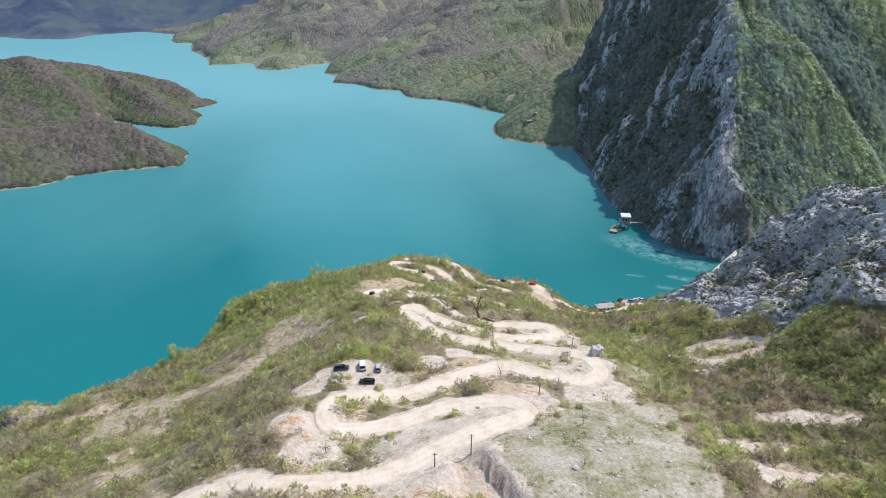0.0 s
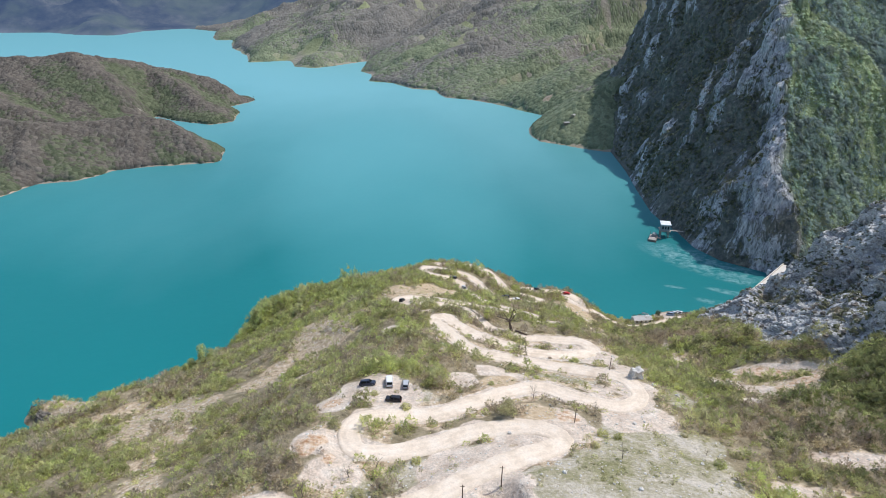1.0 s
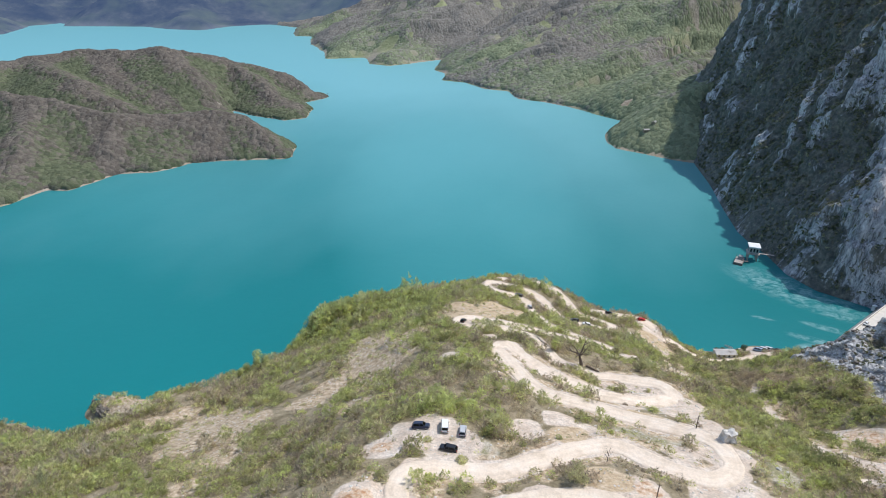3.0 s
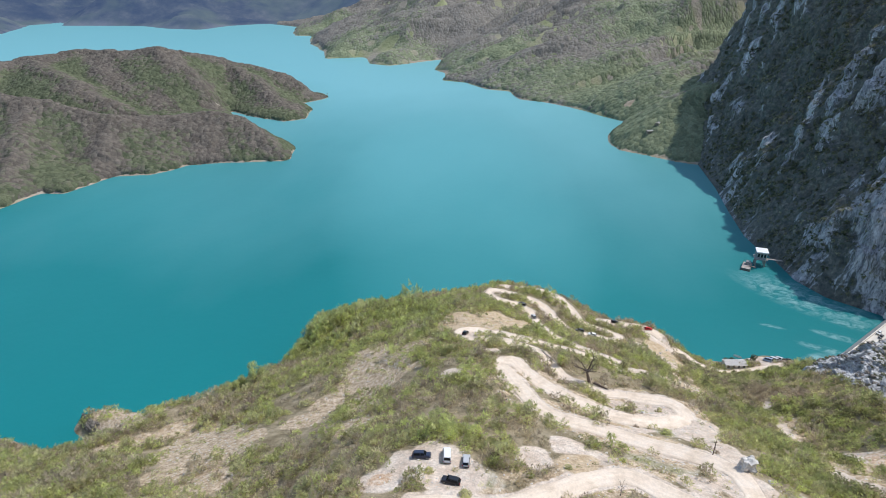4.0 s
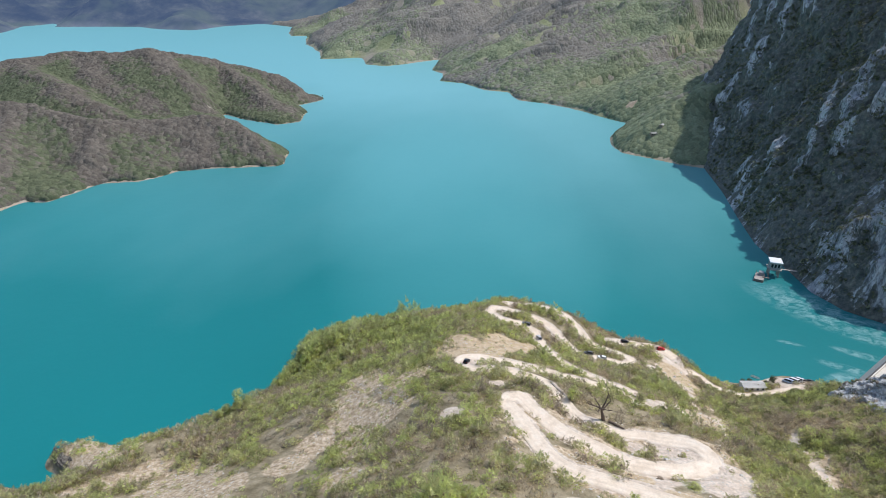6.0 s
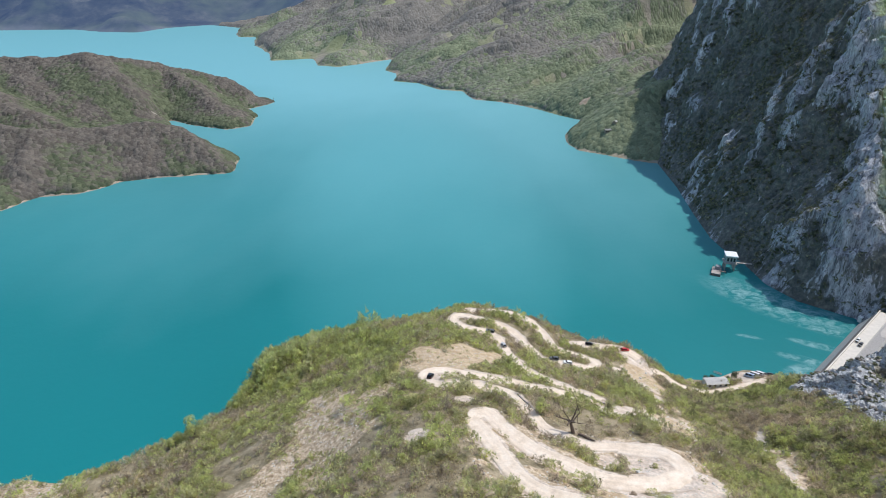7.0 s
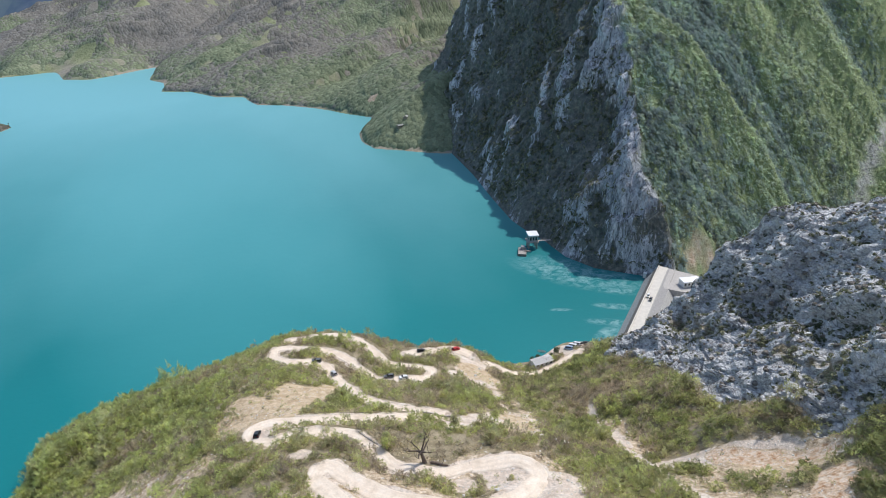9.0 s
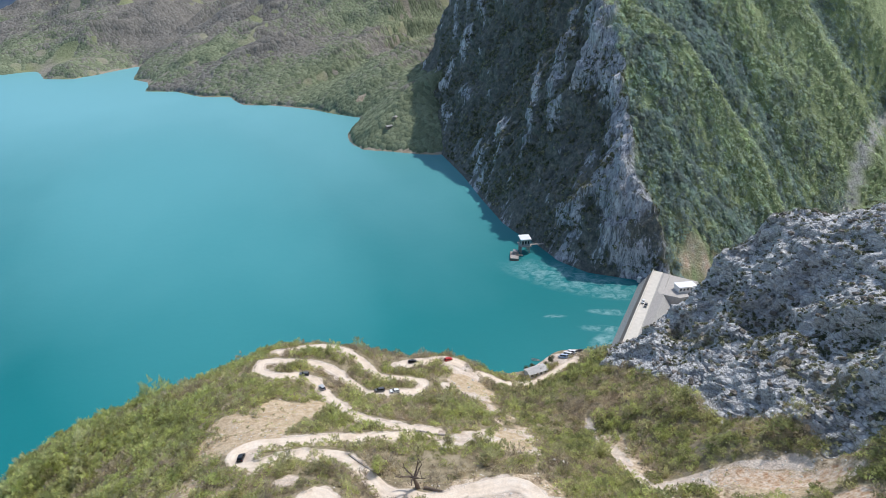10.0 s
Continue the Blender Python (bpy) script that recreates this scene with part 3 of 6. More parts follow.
STONY = [(55, 305, 60, 292, 6.5), (60, 292, 57, 277, 6.0), (57, 277, 62, 255, 5.5), (62, 255, 54, 230, 6.0)]
RED_SLIDES = [(96, 158.5, 112, 168, 4.0), (102, 196, 119, 179, 4.0)]


def washes(x, y, beds=WASHES):
    out = np.zeros(np.shape(x))
    wob = 1.7 * rough(x, y, 6, 3, 45)
    for ax, ay, bx, by, half in beds:
        out = np.maximum(out, 1 - step(to_line(x, y, [(ax, ay), (bx, by)])[0] + wob, half - 1.0, half + 1.0))
    return out


def spread(x, y, blobs, edge=2.5):
    out = np.zeros(np.shape(x))
    wob = 2.2 * rough(x, y, 6, 3, 40)
    for bx, by, r in blobs:
        out = np.maximum(out, 1 - step(np.hypot(x - bx, y - by) + wob, r - edge * 0.6, r + edge))
    return out


def road_gap(x, y):
    """Metres from the nearest road's edge, and the road's height there."""
    gap, level = np.full(np.shape(x), 1e9), np.zeros(np.shape(x))
    for _, curve, z, half in COURSES:
        d, at = to_line(x, y, curve[::2], z[::2])
        near = d - half < gap
        gap, level = np.where(near, d - half, gap), np.where(near, at, level)
    return gap, level


def rocky(x, y):
    """Where the limestone spur stands out of the valley."""
    foot = np.interp(y, [90, 140, 165, 185, 205, 222, 240, 262, 280, 300, 330], [175, 150, 134, 123, 127, 124, 124, 126, 128, 126, 150])
    return step(x + 2.5 * rough(x, y, 9, 3, 50), foot - 1.5, foot + 1.5) * step(y, 80, 130)


SHELF = [(128, 170), (137, 190), (147, 219), (150, 262), (152, 286)]
CREASE = [(150, 180), (158, 196), (160, 214), (162, 236), (160, 263), (164, 280)]


def land(x, y):
    """The hill with its roads cut in and its rough ground."""
    z = hill(x, y)
    rock = rocky(x, y)
    # a scrub-grown shelf under the upper wall of the spur
    shelf, wall = to_line(x, y, SHELF)[0], to_line(x, y, CREASE)[0]
    lifted = z + 4 * rough(x, y, 22, 2, 58)
    z = z + rock * 2.0 * np.sin((lifted - 88) * 2 * np.pi / 30) * step(z, 30, 45)
    z = z - rock * (1.5 * np.exp(-((shelf / 6) ** 2)) + 4.5 * np.exp(-((wall / 5) ** 2)))
    z = z + (0.7 * rough(x, y, 14, 4, 3) + 0.12 * rough(x, y, 4, 1, 8)) * (1 - rock) * step(z, -2, 4)
    scarp = 4.2 * step(x + 1.2 * bumps(x, y, 4, 55), 0, 4) * (1 - step(x + 1.5 * bumps(x, y, 3, 56) + 0.35 * (y - 92), 11.2, 12.6)) * step(y, 78, 84) * (1 - step(y + bumps(x, y, 3, 57), 99, 103))
    z = z - scarp
    gap, level = road_gap(x, y)
    cut = 1 - step(gap, 0.6, 4.5)
    return z * (1 - cut) + (level - 0.12) * cut, rock, gap


gx = spaced((-300, -160, 3.0), (-160, 118, 1.25), (118, 216, 0.7), (216, 290, 3.0))
gy = spaced((-90, 80, 5.0), (80, 130, 1.25), (130, 180, 1.0), (180, 300, 0.75), (300, 325, 1.0), (325, 345, 1.25), (345, 425, 2.5))
X, Y = np.meshgrid(gx, gy)
Z, rock, gap = land(X, Y)
slope_y, slope_x = np.gradient(Z, gy, gx)
# the limestone breaks into slanting blocks and ledges
bedding = X * 0.45 + Y * 0.75 + Z * 0.55 + 3 * rough(X, Y, 16, 3, 61)
crag = rock * (4.4 * (ridged(X + 0.5 * Z, Y - 0.4 * Z, 25, 2, 60) - 0.15) + 1.2 * ridged(bedding, (X - Y) * 0.5, 8.0, 2, 70))
ledge = rock * 0.9 * (np.abs(((Z + 2 * rough(X, Y, 20, 3, 66)) / 5.0) % 1 - 0.5) * 2 - 0.5)
length = np.sqrt(slope_x**2 + slope_y**2 + 1)
crag = crag + rock * (0.8 * blocks(bedding, (X - Y) * 0.6 - 0.4 * Z, 4.6, 110))
crag = crag - rock * (1.5 * joints(bedding, (X - Y) * 0.6 - 0.4 * Z, 4.6, 110))
push = crag + ledge - 0.6 * rock
ground = sheet("ground", gx, gy, X - slope_x / length * push, Y - slope_y / length * push, Z + push / length, GROUND)
on_shelf = np.exp(-((to_line(X, Y, SHELF)[0] / 6.5) ** 2))
in_crease = np.exp(-((to_line(X, Y, CREASE)[0] / 8.0) ** 2))
pale = np.maximum(spread(X, Y, PALE), (1 - step(gap + 1.6 * rough(X, Y, 5, 3, 44), 0.0, 1.9)))
pale = np.maximum(pale, 0.4 * (1 - step(Z + rough(X, Y, 7, 2, 46), 0.4, 1.6)) * step(Z, -3, -1))
tan = spread(X, Y, TAN, 3.5)
paint(ground, "cover", np.maximum(pale, 0.85 * washes(X, Y) * (1 - washes(X, Y, RED_SLIDES)) + 0.55 * washes(X, Y, STONY) * step(rough(X, Y, 5, 3, 49), -0.1, 0.3)), rock * (1 - 0.6 * on_shelf * step(rough(X, Y, 7, 3, 48), -0.3, 0.3)), spread(X, Y, GRASS, 4.0) * (1 - rock))
stony = (1 - step(gap, 3, 13)) * (1 - step(Y, 205, 235)) * step(rough(X, Y, 8, 3, 47), -0.45, 0.25) * 0.8
wash, slide = washes(X, Y), washes(X, Y, RED_SLIDES)
rubble = washes(X, Y, STONY) * step(rough(X, Y, 5, 3, 49), -0.25, 0.15)
stone = np.maximum(np.maximum(np.maximum(spread(X, Y, SCREE, 3.5), 0.6 * tan), stony), np.maximum(wash, 0.9 * rubble))
bank = np.exp(-(((X + 0.35 * (Y - 92) - 11.9) / 1.6) ** 2)) * step(Y, 78, 84) * (1 - step(Y, 99, 103))
paint(ground, "stone", stone, tan, np.maximum(np.maximum(spread(X, Y, CUTS, 2.5), 0.55 * bank), 0.62 * slide))
GXS, GYS, GROCK = X - slope_x / length * push, Y - slope_y / length * push, rock
GZS, GPALE, GSTONE, GGRASS, GGAP, GTAN, GWASH = Z + push / length, pale, stone, spread(X, Y, GRASS, 4.0), gap, tan, np.maximum(np.maximum(wash, slide), 0.85 * rubble)
facet(ground, rock > 0.5)
tagged(ground, "steep scrub hillside of pale limestone soil with dirt cuts and scree", "ground", kind="structure")

for road_name, curve, level, half in COURSES:
    side = np.gradient(curve, axis=0)
    side = np.stack([-side[:, 1], side[:, 0]], 1) / np.linalg.norm(side, axis=1)[:, None]
    lanes = np.array([-1.12, -1.0, -0.8, -0.55, -0.3, 0, 0.3, 0.55, 0.8, 1.0, 1.12])
    wide = half * (1.06 + 0.10 * rough(curve[:, 0], curve[:, 1], 9, 2, 5))
    ragged = 1 + 0.16 * rough(curve[:, 0][:, None] + 9 * lanes, curve[:, 1][:, None], 4.5, 3, 6) * np.abs(lanes) ** 3
    rx = curve[:, 0][:, None] + side[:, 0][:, None] * wide[:, None] * lanes * ragged
    ry = curve[:, 1][:, None] + side[:, 1][:, None] * wide[:, None] * lanes * ragged
    rut = 0.05 * np.cos(lanes * 2 * np.pi * 1.1) - 0.14 * (np.abs(lanes) > 0.95) - 0.35 * (np.abs(lanes) > 1.05)
    rz = level[:, None] + rut + 0.05 * bumps(rx, ry, 2.5, 9) + 0.06
    road = sheet(road_name, None, None, rx, ry, rz, ROAD)
    paint(road, "lane", np.broadcast_to((lanes + 1) / 2, rx.shape))
    tagged(road, "pale dusty gravel road winding down the hill with wheel ruts", "dirt road", kind="structure")

# ---- the lake ----
gx = spaced((-3200, -400, 200), (-400, 150, 25), (150, 240, 5))
gy = spaced((100, 300, 25), (300, 400, 5), (400, 900, 25), (900, 4200, 150))
X, Y = np.meshgrid(gx, gy)
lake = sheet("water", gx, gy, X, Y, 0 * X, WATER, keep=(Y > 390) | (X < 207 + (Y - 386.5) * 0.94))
tagged(lake, "calm opaque turquoise reservoir water with faint ripples", "lake", kind="structure")

# ---- the peninsula ----
PEN = [(-1700, 250), (-800, 250), (-560, 330), (-510, 400), (-486, 454), (-482, 492), (-461, 495), (-445, 549), (-414, 562), (-396, 602), (-346, 622), (-299, 636), (-293, 648), (-310, 690), (-370, 740), (-440, 790),
       (-482, 858), (-434, 836), (-380, 815), (-354, 838), (-367, 894), (-402, 940), (-380, 990), (-376, 1000), (-415, 1010), (-440, 1060), (-520, 1090), (-640, 1120), (-800, 1160), (-1000, 1230), (-1300, 1180), (-1700, 1250)]


# crests of the peninsula's ridges: (x, y, z)
CRESTS = [
    [(-293, 640, 4), (-331, 664, 22), (-369, 686, 34), (-401, 686, 38), (-436, 665, 37), (-468, 640, 35), (-494, 625, 42), (-548, 622, 50), (-593, 617, 58), (-679, 623, 64), (-830, 600, 60), (-900, 450, 50)],
    [(-389, 975, 4), (-412, 970, 22), (-446, 985, 36), (-500, 985, 46), (-553, 970, 58), (-586, 928, 74), (-611, 902, 84), (-662, 895, 76), (-724, 887, 79), (-760, 857, 74), (-793, 817, 70), (-850, 700, 64)],
    [(-735, 885, 72), (-641, 820, 50), (-575, 796, 28), (-539, 789, 9)],
    [(-613, 905, 82), (-550, 862, 60), (-514, 844, 36), (-488, 830, 9)],
    [(-553, 970, 56), (-485, 929, 42), (-431, 893, 24), (-390, 862, 8)],
    [(-786, 831, 72), (-704, 779, 64), (-631, 750, 48), (-568, 729, 30), (-520, 715, 16)],
    [(-593, 617, 54), (-555, 545, 36), (-520, 490, 16)],
    [(-494, 625, 40), (-470, 575, 24), (-455, 556, 8)],
    [(-401, 686, 36), (-390, 645, 22), (-378, 622, 8)],
]


def from_crest(x, y):
    """Metres from the nearest of those crests, and the height of the ridges that they make together."""
    bx, by = x + 10 * rough(x, y, 60, 3, 25), y + 10 * rough(x, y, 60, 3, 26)
    near, top = np.full(np.shape(x), 1e9), np.full(np.shape(x), 10.0)
    for crest in CRESTS:
        far, level = to_line(bx, by, crest, [c[2] for c in crest])
        near = np.minimum(near, far)
        top = np.logaddexp(top / 2.5, (level - 0.55 * np.sqrt(far**2 + 49) + 3.8) / 2.5) * 2.5
    return near, top


def peninsula(x, y):
    wob = 5 * rough(x, y, 40, 3, 21)
    d, _ = to_line(x, y, PEN + PEN[:1])
    d = np.where(inside(x, y, PEN), d, -d) + wob
    _, top = from_crest(x, y)
    gullies = ridged(0.6 * x + 0.8 * y, 0.8 * x - 0.6 * y, 46, 3, 22)
    z = (top + 3.2 * gullies * step(d, 10, 60)) * (1 - np.exp(-np.maximum(d, 0) / 14)) + 1.2 * rough(x, y, 25, 3, 23) * step(d, 0, 30)
    return np.where(d > 0, z, np.maximum(d * 0.5, -14)), d


gx, gy = spaced((-1700, -760, 12), (-760, -270, 4)), spaced((250, 420, 10), (420, 920, 4), (920, 1280, 8))
X, Y = np.meshgrid(gx, gy)
Z, d = peninsula(X, Y)
PX, PY, PZ, PD = X, Y, Z, d

spit = sheet("peninsula", gx, gy, X, Y, Z, forest_floor_material("spring_woodland", 0.0), keep=Z > -6)
paint(spit, "cover", 0.8 * (1 - step(d + 2 * rough(X, Y, 14, 3, 24), 0.5, 3.0)))
tagged(spit, "wooded peninsula with folded ridges, budding brown and green trees", "peninsula", kind="structure")

# ---- the far shore: hills on the other side and at the lake's end ----
FAR = [(250, 660), (162, 713), (138, 720), (110, 741), (80, 759), (69, 794), (74, 844), (100, 908), (63, 949), (22, 998), (-23, 1030), (-60, 1042), (-85, 1109), (-125, 1124), (-167, 1188), (-219, 1206),
       (-230, 1294), (-262, 1335), (-281, 1490), (-373, 1373), (-425, 1390), (-472, 1500), (-558, 1456), (-606, 1580), (-716, 1758), (-800, 1965), (-857, 1960), (-960, 2200), (-934, 2242), (-1157, 2382),
       (-1258, 2251), (-1262, 2080), (-1398, 2101), (-1556, 2181), (-1678, 2166), (-1866, 2127), (-1986, 2290), (-1991, 2102), (-1821, 1804), (-1900, 1600), (-3300, 1600), (-3300, 4300), (1600, 4300), (1600, 660)]


def far_ribs(x, y):
    """Spurs (1) and side valleys (-1) that run down to the far shore."""
    return ridged(0.86 * y - 0.5 * x + 60 * rough(x, y, 300, 3, 37), 0.22 * (0.86 * x + 0.5 * y), 230, 4, 32)


def earth_slide(x, y):
    """The small bare slide of pale reddish earth above the far shore."""
    return 1 - step(np.hypot((x - 105) / 1.25, (y - 940) / 1.1) + 2.5 * rough(x, y, 6, 3, 43), 4.5, 8.5)


def far_hills(x, y):
    d, _ = to_line(x, y, FAR + FAR[:1])
    d = np.where(inside(x, y, FAR), d, -d) + 7 * rough(x, y, 70, 3, 31)
    e = np.maximum(d, 0)
    warp = 60 * rough(x, y, 300, 3, 37)
    ribs = far_ribs(x, y)
    folds = ridged(0.8 * y - 0.6 * x + 0.6 * warp, 0.3 * (0.6 * x + 0.8 * y), 80, 3, 34)
    z = (0.21 * e + 26 * (1 - np.exp(-e / 60))) * (0.54 + 0.85 * ribs + 0.40 * folds) + 3 * rough(x, y, 40, 3, 33) * step(e, 0, 40)
    z = np.minimum(z, 250 + 0.12 * e)
    flat = np.exp(-(((x + 1050) / 260) ** 2 + ((y - 2500) / 250) ** 2))
    z = z * (1 - 0.75 * flat)
    return np.where(d > 0, z, np.maximum(d * 0.4, -14)), d


gx = spaced((-3300, -900, 30), (-900, -450, 12), (-450, 420, 7), (420, 1600, 40))
gy = spaced((640, 1250, 7), (1250, 1700, 11), (1700, 2600, 22), (2600, 4300, 60))
X, Y = np.meshgrid(gx, gy)
Z, d = far_hills(X, Y)
FX, FY, FZ, FD = X, Y, Z, d
behind = X > 260 + np.interp(Y, [711, 900, 1300, 2600, 4300], [0, 40, 260, 1090, 2500])
hazy = (X < -1000) | (Y > 2420)
shore = sheet("far_hills", gx, gy, X, Y, Z, forest_floor_material("far_woodland", 0.07), keep=(Z > -8) & ~behind & ~hazy)
paint(shore, "cover", np.maximum(0.8 * (1 - step(d + 4 * rough(X, Y, 25, 3, 35), 0, 5)) * step(rough(X, Y, 90, 2, 36), -0.25, 0.2), 1 - step(np.hypot(X - 105, Y - 940), 9, 17)))
tagged(shore, "folded green hills with scrub, clearings and a pale shoreline", "hills", kind="structure")

# ---- hazy ranges behind the lake's end, too far to shift ----
ZR = np.where(d > 0, 1.9 * Z * (0.55 + 0.75 * ridged(X + 0.3 * Y, Y * 0.8 - 0.2 * X, 420, 5, 39)) + 0.3 * np.maximum(Y - 2450, 0) * (0.5 + 0.9 * ridged(X + 0.3 * Y, Y * 0.8 - 0.2 * X, 520, 5, 39)), Z)
seam = np.maximum(step(-1000 - X, 0, 150), step(Y, 2410, 2560))
ZR = np.where(d > 0, np.maximum(ZR, 0.6 * Z + 270 * step(np.hypot(X + 600, Y - 600), 2150, 2900)), ZR)
ZR = np.where(d > 0, np.minimum(ZR, 330 + 60 * ridged(X, Y, 500, 3, 41)), ZR)
ZR = Z * (1 - seam) + ZR * seam - 1.0 * (1 - seam)
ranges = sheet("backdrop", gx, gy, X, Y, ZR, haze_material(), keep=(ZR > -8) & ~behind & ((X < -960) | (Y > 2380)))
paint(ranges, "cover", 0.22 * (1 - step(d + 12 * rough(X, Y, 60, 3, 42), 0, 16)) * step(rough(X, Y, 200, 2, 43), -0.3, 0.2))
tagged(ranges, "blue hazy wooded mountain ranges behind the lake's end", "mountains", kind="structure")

# ---- the mountain over the dam: a bare west cliff and a green flank that falls to the gorge ----
CLIFF_FOOT = [(340, 240), (383, 213), (398, 208), (416, 183), (438, 171), (469, 167), (494, 160), (513, 157), (567, 158), (633, 161), (711, 160), (760, 158), (800, 157), (900, 166), (1000, 195), (1300, 360), (2600, 1250)]


def mountain(x, y):
    foot = np.interp(y, [p[0] for p in CLIFF_FOOT], [p[1] for p in CLIFF_FOOT])
    d = x - foot
    west = np.interp(d, [-40, -6, 0, 6, 40, 65, 98, 125, 800], [-40, -8, 0.5, 11, 60, 108, 172, 192, 430]) * (1 + 0.18 * step(y, 590, 740) + 0.2 * step(y, 770, 880))
    flank = 14 - 0.778 * (x - 211) + 1.1725 * (y - 383)
    across = (x * 1.1725 + y * 0.778) / 1.407
    down = (-x * 0.778 + y * 1.1725) / 1.407
    bent = across + 0.35 * down + 34 * rough(x, y, 110, 3, 73)
    fold = ridged(bent, down * 0.16, 150, 2, 81) + 0.35 * ridged(bent, down * 0.3, 48, 2, 82)
    flank = flank + (60 * ridged(across + 0.35 * down, down * 0.12, 260, 2, 80) * step(x, 330, 700) + 42 * fold) * step(np.abs(flank - west), 5, 110) + 4 * rough(x, y, 25, 3, 83)
    return west, flank, fold


def massif(x, y):
    """The mountain's height with the gorge below the dam, its gravel river bed and the other bank."""
    west, flank, fold = mountain(x, y)
    flank = flank + (12 * ridged(x * 1.3, y, 20, 3, 79) + 7 * blocks(x, y, 8, 78)) * np.exp(-((west - flank) / 28) ** 2)
    share = 1 - step(west - flank + 12 * rough(x, y, 22, 3, 84) - 24 * (1 - step(flank, 60, 120)), -6, 6)
    z = np.minimum(np.minimum(west, flank), 560 + 0.1 * (x + y))
    stream = -0.553 * (x - 761) + 0.833 * (y - 685) + 14 * rough(x, y, 120, 2, 89)
    bank = -60 - 0.02 * (x - 761) + 0.75 * np.maximum(-stream - 7, 0) + 4 * rough(x, y, 18, 3, 90) * step(np.abs(stream), 8, 30)
    z = np.where(x > 250, np.maximum(z, bank), z)
    return z, west, flank, fold, share, (1 - step(np.abs(stream), 4, 8)) * step(x, 480, 560)


gx = spaced((140, 330, 1.2), (330, 480, 4), (480, 1700, 16))
gy = spaced((60, 300, 12), (300, 380, 6), (380, 740, 1.8), (740, 1000, 6), (1000, 2600, 30))
X, Y = np.meshgrid(gx, gy)
Z, west, flank, fold, share, river = massif(X, Y)
# ribs and gullies run down the face, ledges slant across it
bend = 22 * rough(Y, Z, 75, 3, 76) + 7 * rough(Y, Z, 22, 3, 77)
ribs = ridged(Y + 0.30 * Z + bend, 0.22 * Z - 0.1 * Y, 85, 3, 85)
flutes = ridged(Y + 0.12 * Z + 0.8 * bend, 0.20 * Z, 24, 3, 86) * (0.35 + 0.65 * step(rough(Y, Z, 60, 2, 74), -0.2, 0.3))
ledges = np.abs(((Z - 0.95 * Y + 1.6 * bend) / 52.0) % 1 - 0.5) * 2
spall = ridged(Y, Z * 0.7 + 0.4 * Y, 8, 3, 87)
edge = np.exp(-((west - flank) / 110) ** 2)
gully = (11 * ribs + (4 + 7 * edge) * flutes + 5 * ledges + 3.2 * spall + 1.6 * blocks(Y + 0.2 * Z + 0.3 * bend, 0.55 * Z, 6.0, 118) + 0.8 * blocks(Y, 0.6 * Z, 2.8, 122) - 5.5) * share * step(Z, 3, 45)
mount = sheet("mountain", gx, gy, X - gully * 0.85, Y - gully * 0.1, Z + gully * 0.45, MOUNTAIN, keep=((Z > -90) & ((Y > 375) | (X > 300))))
scar = np.exp(-(((X - 258) / 17) ** 2 + ((Y - 389) / 19) ** 2)) * 1.7
paint(mount, "cover", np.clip(scar * (1 - share), 0, 1) * step(rough(X, Y, 14, 3, 88), -0.5, 0.1), (1 - share), river)
bare = np.clip(0.30 + 0.40 * flutes + 0.34 * ribs - 0.08 + 0.5 * np.exp(-((west - flank) / 70) ** 2) - 0.35 * step(60 - Z, 0, 40) * np.exp(-((west - flank) / 60) ** 2) - 0.40 * (1 - ledges) + 0.25 * spall * step(20 - Z, 0, 12), 0, 1)
paint(mount, "bare", bare)
MGX, MGY = X, Y
MX, MY, MZ, MSHARE, MRIVER, MFOLD, MSCAR, MBARE = X - gully * 0.85, Y - gully * 0.1, Z + gully * 0.45, share, river, fold, scar, bare
facet(mount, share > 0.5)
tagged(mount, "towering grey limestone cliff with mossy ledges and a green scrub flank", "mountain", kind="structure")

# ---- plants ----
rng = np.random.default_rng(5)


def tuft(leaves, size, upright=0.0, long=1.0, hollow=0.55, seed=0, calm=0.0, aim=(0, 0, 1.0)):
    """A plant one metre wide and one high, as loose leaf clumps: corners of triangles, round a middle at the ground."""
    r = np.random.default_rng(seed)
    a, h = r.uniform(0, 2 * np.pi, leaves), r.uniform(0.06, 1.0, leaves)
    wide = 0.5 * np.sqrt(np.clip(1 - (h - 0.42) ** 2 / 0.42, 0.05, 1)) * np.sqrt(r.uniform(hollow**2, 1, leaves))
    mid = np.stack([np.cos(a) * wide, np.sin(a) * wide, h * 0.92], 1)
    # clumps face outwards and up, each a little its own way
    face = np.stack([np.cos(a) * wide, np.sin(a) * wide, (h - 0.25) * 0.55], 1)
    face = face / np.linalg.norm(face, axis=1)[:, None] + r.normal(size=(leaves, 3)) * 0.45 + (0, 0, 0.25)
    face = face * (1 - calm) + np.array(aim) * calm
    v = r.normal(size=(leaves, 3))
    v[:, 2] += upright * 3
    u = np.cross(face, v)
    u /= np.linalg.norm(u, axis=1)[:, None]
    v = np.cross(u, face)
    v /= np.linalg.norm(v, axis=1)[:, None]
    s = (size * r.uniform(0.6, 1.4, leaves))[:, None]
    u, v = u * s * 0.5, v * s * 0.5 * long
    return np.stack([mid - u - v * 0.7, mid + u - v * 0.9, mid + v * 1.2 + u * r.uniform(-0.5, 0.5, (leaves, 1))], 1)


